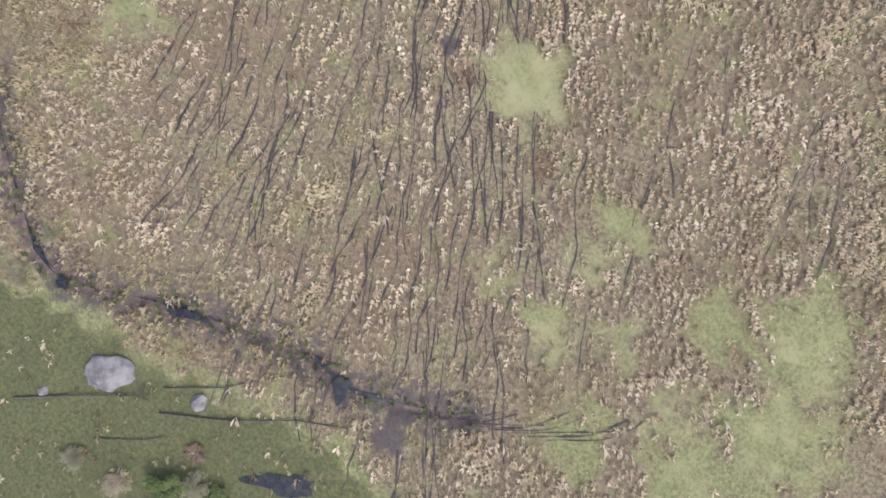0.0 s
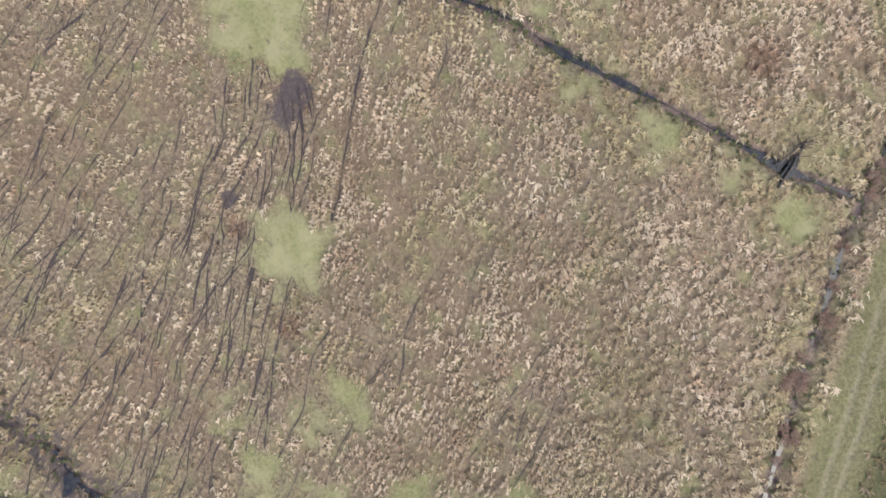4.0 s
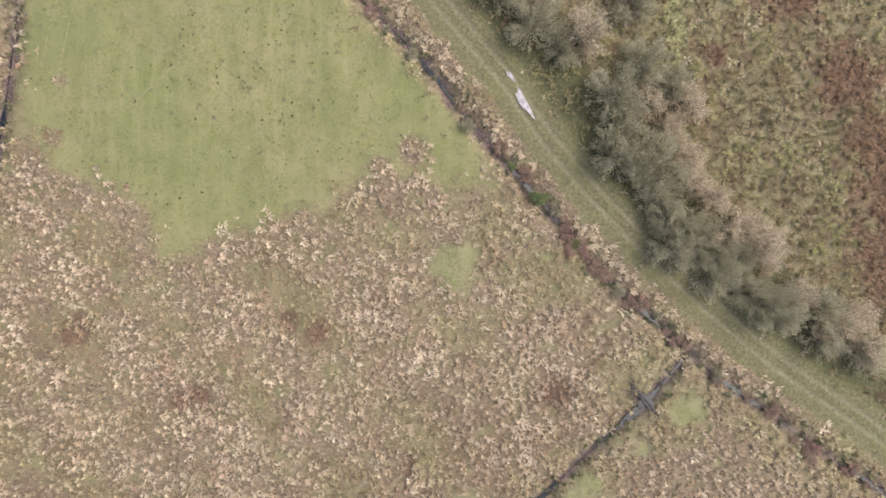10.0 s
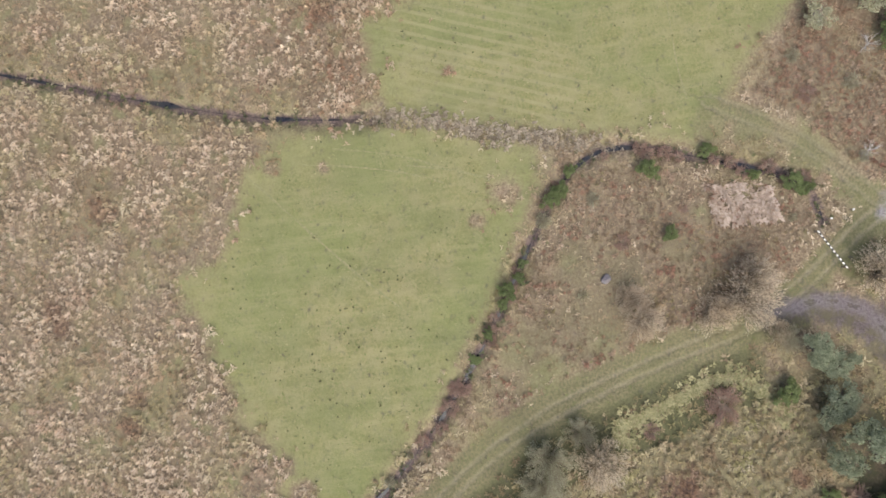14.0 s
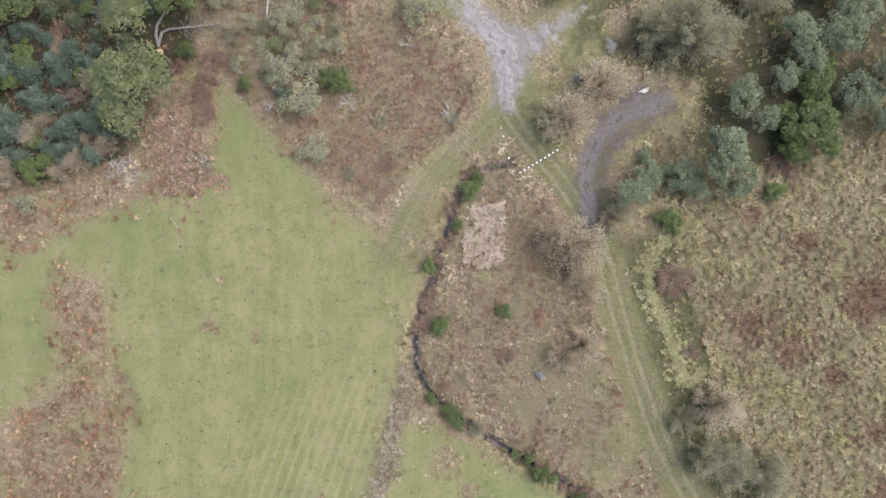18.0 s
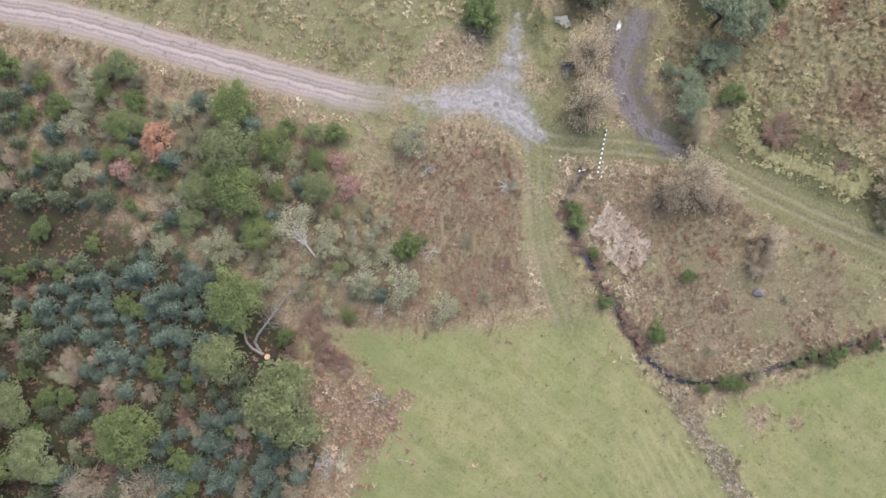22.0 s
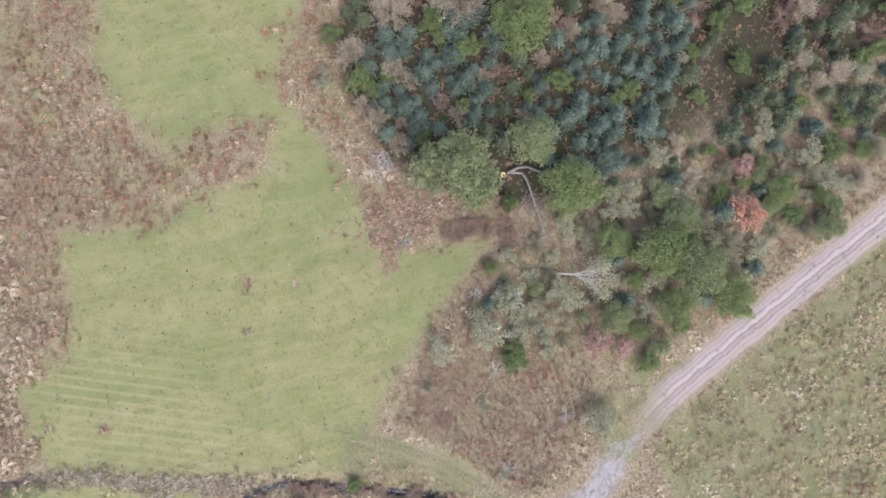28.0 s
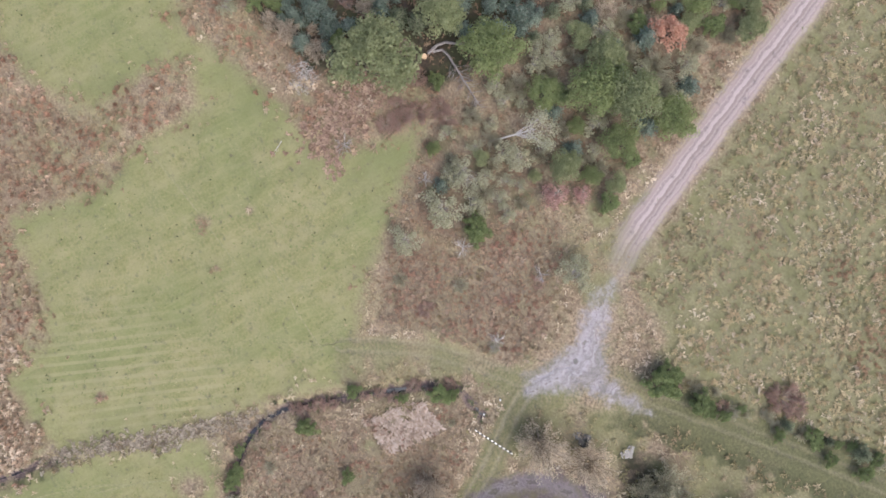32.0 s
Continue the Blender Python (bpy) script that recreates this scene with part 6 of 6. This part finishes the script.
pool("water_track_puddle", 55.0, -64.2, 1.9, 0.45, -57, 0.12, "puddle in the wheel track with a painted pale sky reflection", 1, PUDDLE_SHEEN)
pool("water_track_puddle", 53.3, -60.9, 0.8, 0.25, -50, 0.12, "puddle in the wheel track with a painted pale sky reflection", 2, PUDDLE_SHEEN)
pool("water_pool", 27.5, 20.9, 1.5, 0.9, 55, 0.08, "dark pool under overhanging trees", 3)
pool("water_pool", 22.5, 15.6, 1.3, 0.9, 20, 0.08, "dark pool under overhanging trees", 4)
pool("water_pool", 84.8, -195.4, 3.4, 1.1, 52, 0.10, "dark pond under overhanging growth", 5)
pool("water_pool", 31.9, 14.2, 0.7, 0.3, 20, 0.10, "pale pool of water on mud", 6, PUDDLE_SHEEN)
pool("water_pool", 70.8, -101.6, 2.5, 0.42, -46, 0.03, "dark cross cut of the reed ditch", 10)
pool("water_pool", 56.2, -204.4, 0.7, 0.5, 0, 0.06, "small blue pool among reeds", 7)
pool("water_pool", 79.6, -185.6, 1.4, 0.8, -40, 0.06, "blue pool at the ditch's bend", 8)
pool("water_pool", 65.5, -195.0, 2.2, 0.4, 45, 0.06, "narrow blue pool among reeds", 9)


def patches():
    """Growth that stands apart from the rest: the yellow bank, flattened reeds, straw by the old bank, rushes by the ditches."""
    r = np.random.default_rng(12)
    jobs = []
    bank = smooth_line([(39.6, -4), (36.5, -5.6), (34.1, -7.4), (32.4, -9.6), (32.4, -13.5), (34.2, -17.4), (35.8, -22.2), (37.7, -26.8), (40, -25)])
    bank = smooth_line(bank, 0.5)
    i = r.integers(0, len(bank), 1500)
    p = bank[i] + r.normal(0, 1, (1500, 2)) * r.choice([0.25, 0.25, 0.9], 1500)[:, None]
    jobs.append(("bank_grass", p, 0.4, 0.28, (0.25, 0.245, 0.12), (0.50, 0.465, 0.27), "tall yellow-green grass along a low bank", (0.3, -0.3)))
    i = r.uniform(0, 1, (260, 2))
    p = np.array([6.3, -10.6]) + i[:, :1] * np.array([5.0, 0.4]) + i[:, 1:] * np.array([0.7, 8.3]) + r.normal(0, 0.25, (260, 2))
    jobs.append(("flattened_reed", p, 0.62, 0.4, (0.36, 0.28, 0.215), (0.56, 0.47, 0.39), "pale pinkish flattened reed bed", (0.7, 0.4)))
    k = r.integers(0, len(OLD_BANK), 480)
    p = OLD_BANK[k] + r.normal(0, 1, (480, 2)) * (0.8, 1.2)
    jobs.append(("bank_straw", p, 0.42, 0.3, (0.20, 0.165, 0.12), (0.44, 0.385, 0.30), "greyish straw along an old field bank", (0.2, 0.6)))
    p = np.concatenate([d[r.integers(0, len(d), n)] + r.normal(0, 0.75, (n, 2)) for d, n in ((DITCH_REED, 330), (DITCH_TRACK, 520), (DITCH_FIELD, 160), (DITCH_SOUTH, 200))])
    jobs.append(("ditch_rush", p, 0.34, 0.4, (0.07, 0.082, 0.045), (0.19, 0.20, 0.10), "dark green rushes along the ditches", (0.1, 0.1)))
    p = np.array((74, -55)) + r.normal(0, 1, (120, 2)) * (0.7, 2.4)
    jobs.append(("bright_grass", p, 0.5, 0.4, (0.27, 0.27, 0.13), (0.46, 0.44, 0.24), "patch of bright yellow-green grass", (0.0, -0.5)))
    p = np.concatenate([np.array(c) + r.normal(0, 1, (n, 2)) * s for c, n, s in (((-33.5, 4.5), 240, (1.6, 3.0)), ((-31, 1.8), 120, (2.2, 0.8)), ((-35, 10), 120, (1.4, 2.5)))])
    jobs.append(("bracken_litter", p, 0.45, 0.35, (0.23, 0.155, 0.115), (0.46, 0.34, 0.255), "russet bracken at the wood's edge", (0.2, 0.0)))
    for name, p, rad, h, dark, light, label, lean in jobs:
        f = plan_fields(p[:, 0], p[:, 1])
        n = len(p)
        mid = tuple((a + b) / 2 for a, b in zip(dark, light))
        mat = growth_material(name, dark, mid, light, mid, mid)
        v, faces, per = tuft_arrays(p[:, 0], p[:, 1], ground_height(p[:, 0], p[:, 1], f), rad * r.uniform(0.6, 1.4, n), h * r.uniform(0.6, 1.3, n), 9, r, lean, 0.13)
        zero = np.zeros(n * per)
        tagged(new(name, mesh_from(name, v, faces, mat, {"tint": np.repeat(r.random(n), per), "green": zero, "red": zero})), label, "grass", kind="stuff")


patches()


def turning_marks():
    """Old tyre arcs pressed into the northern meadow."""
    m = Nodes("pressed_grass")
    mat = m.finish(m.mix(m.ramp(m.noise(2.0), 0.4, 0.65), (0.085, 0.08, 0.045), (0.15, 0.14, 0.08)), 0.95, m.noise(9.0), 0.4, 0.04)
    r = np.random.default_rng(4)
    verts, faces, base = [], [], 0
    arcs = [((5.4, 42.2), 1.7, 0.3, 3.6), ((5.4, 42.2), 2.6, 0.2, 3.4), ((9, 50), 4.2, 0.4, 2.6), ((10, 54), 6.5, 0.2, 1.8), ((3, 60), 9.0, -0.4, 0.8), ((62, -9), 5, 2.0, 4.6), ((62, -9), 6.2, 2.0, 4.4), ((66, -20), 7, 0.3, 1.6)]
    for (cx, cy), rad, a0, a1 in arcs:
        a = np.linspace(a0, a1, 26)
        q = rad + 0.12 * np.sin(a * 7)
        w = 0.10 + 0.1 * r.random(26)
        x, y = cx + np.cos(a) * q, cy + np.sin(a) * q
        f = plan_fields(x, y)
        z = ground_height(x, y, f) + 0.05
        verts.append(np.concatenate([np.stack([cx + np.cos(a) * (q + w), cy + np.sin(a) * (q + w), z], 1), np.stack([cx + np.cos(a) * (q - w), cy + np.sin(a) * (q - w), z], 1)]))
        k = np.arange(25)
        faces.append(base + np.stack([k, k + 1, k + 27, k + 26], 1))
        base += 52
    tagged(new("turning_marks", mesh_from("turning_marks", np.concatenate(verts), np.concatenate(faces), mat)), "curved tyre marks pressed into meadow grass", "trail", kind="stuff")


turning_marks()


def pressed_lines():
    """Pale lines that a tractor left across the southern field and along its ditch."""
    m = Nodes("pale_grass")
    mat = m.finish(m.mix(m.ramp(m.noise(2.5), 0.4, 0.65), (0.16, 0.16, 0.078), (0.215, 0.205, 0.105)), 0.95, m.noise(9.0), 0.4, 0.04)
    r = np.random.default_rng(9)
    lines = [[(-3.3, -72.7), (4.0, -66.3), (11.4, -59.8), (18.3, -53.0)], [(-3.8, -64.8), (-2.7, -58.4), (-0.9, -51.2), (1.2, -45.8)], [(-5.4, -60.4), (-4.4, -55.6), (-2.7, -49.9), (-0.5, -44.9)], [(1.6, -39.1), (-0.5, -44.9), (-1.8, -50.6)], [(-19.6, -12.8), (-11.3, -12.5), (-5.6, -11.8)], [(-43.6, -21.2), (-33.6, -19.1), (-21.8, -17.1)]]
    verts, faces, base = [], [], 0
    for pts in lines:
        p = smooth_line(pts, 0.8)
        t = np.gradient(p, axis=0)
        t /= np.linalg.norm(t, axis=1)[:, None]
        nrm = np.stack([-t[:, 1], t[:, 0]], 1)
        w = (0.04 + 0.16 * r.random(len(p)))[:, None]
        z = ground_height(p[:, 0], p[:, 1], plan_fields(p[:, 0], p[:, 1]))[:, None] + 0.035
        verts.append(np.concatenate([np.hstack([p + nrm * w, z]), np.hstack([p - nrm * w, z])]))
        k, n = np.arange(len(p) - 1), len(p)
        faces.append(base + np.stack([k + n, k + 1 + n, k + 1, k], 1))
        base += 2 * n
    tagged(new("pressed_lines", mesh_from("pressed_lines", np.concatenate(verts), np.concatenate(faces), mat)), "pale tractor lines across the mown field", "trail", kind="stuff")


pressed_lines()
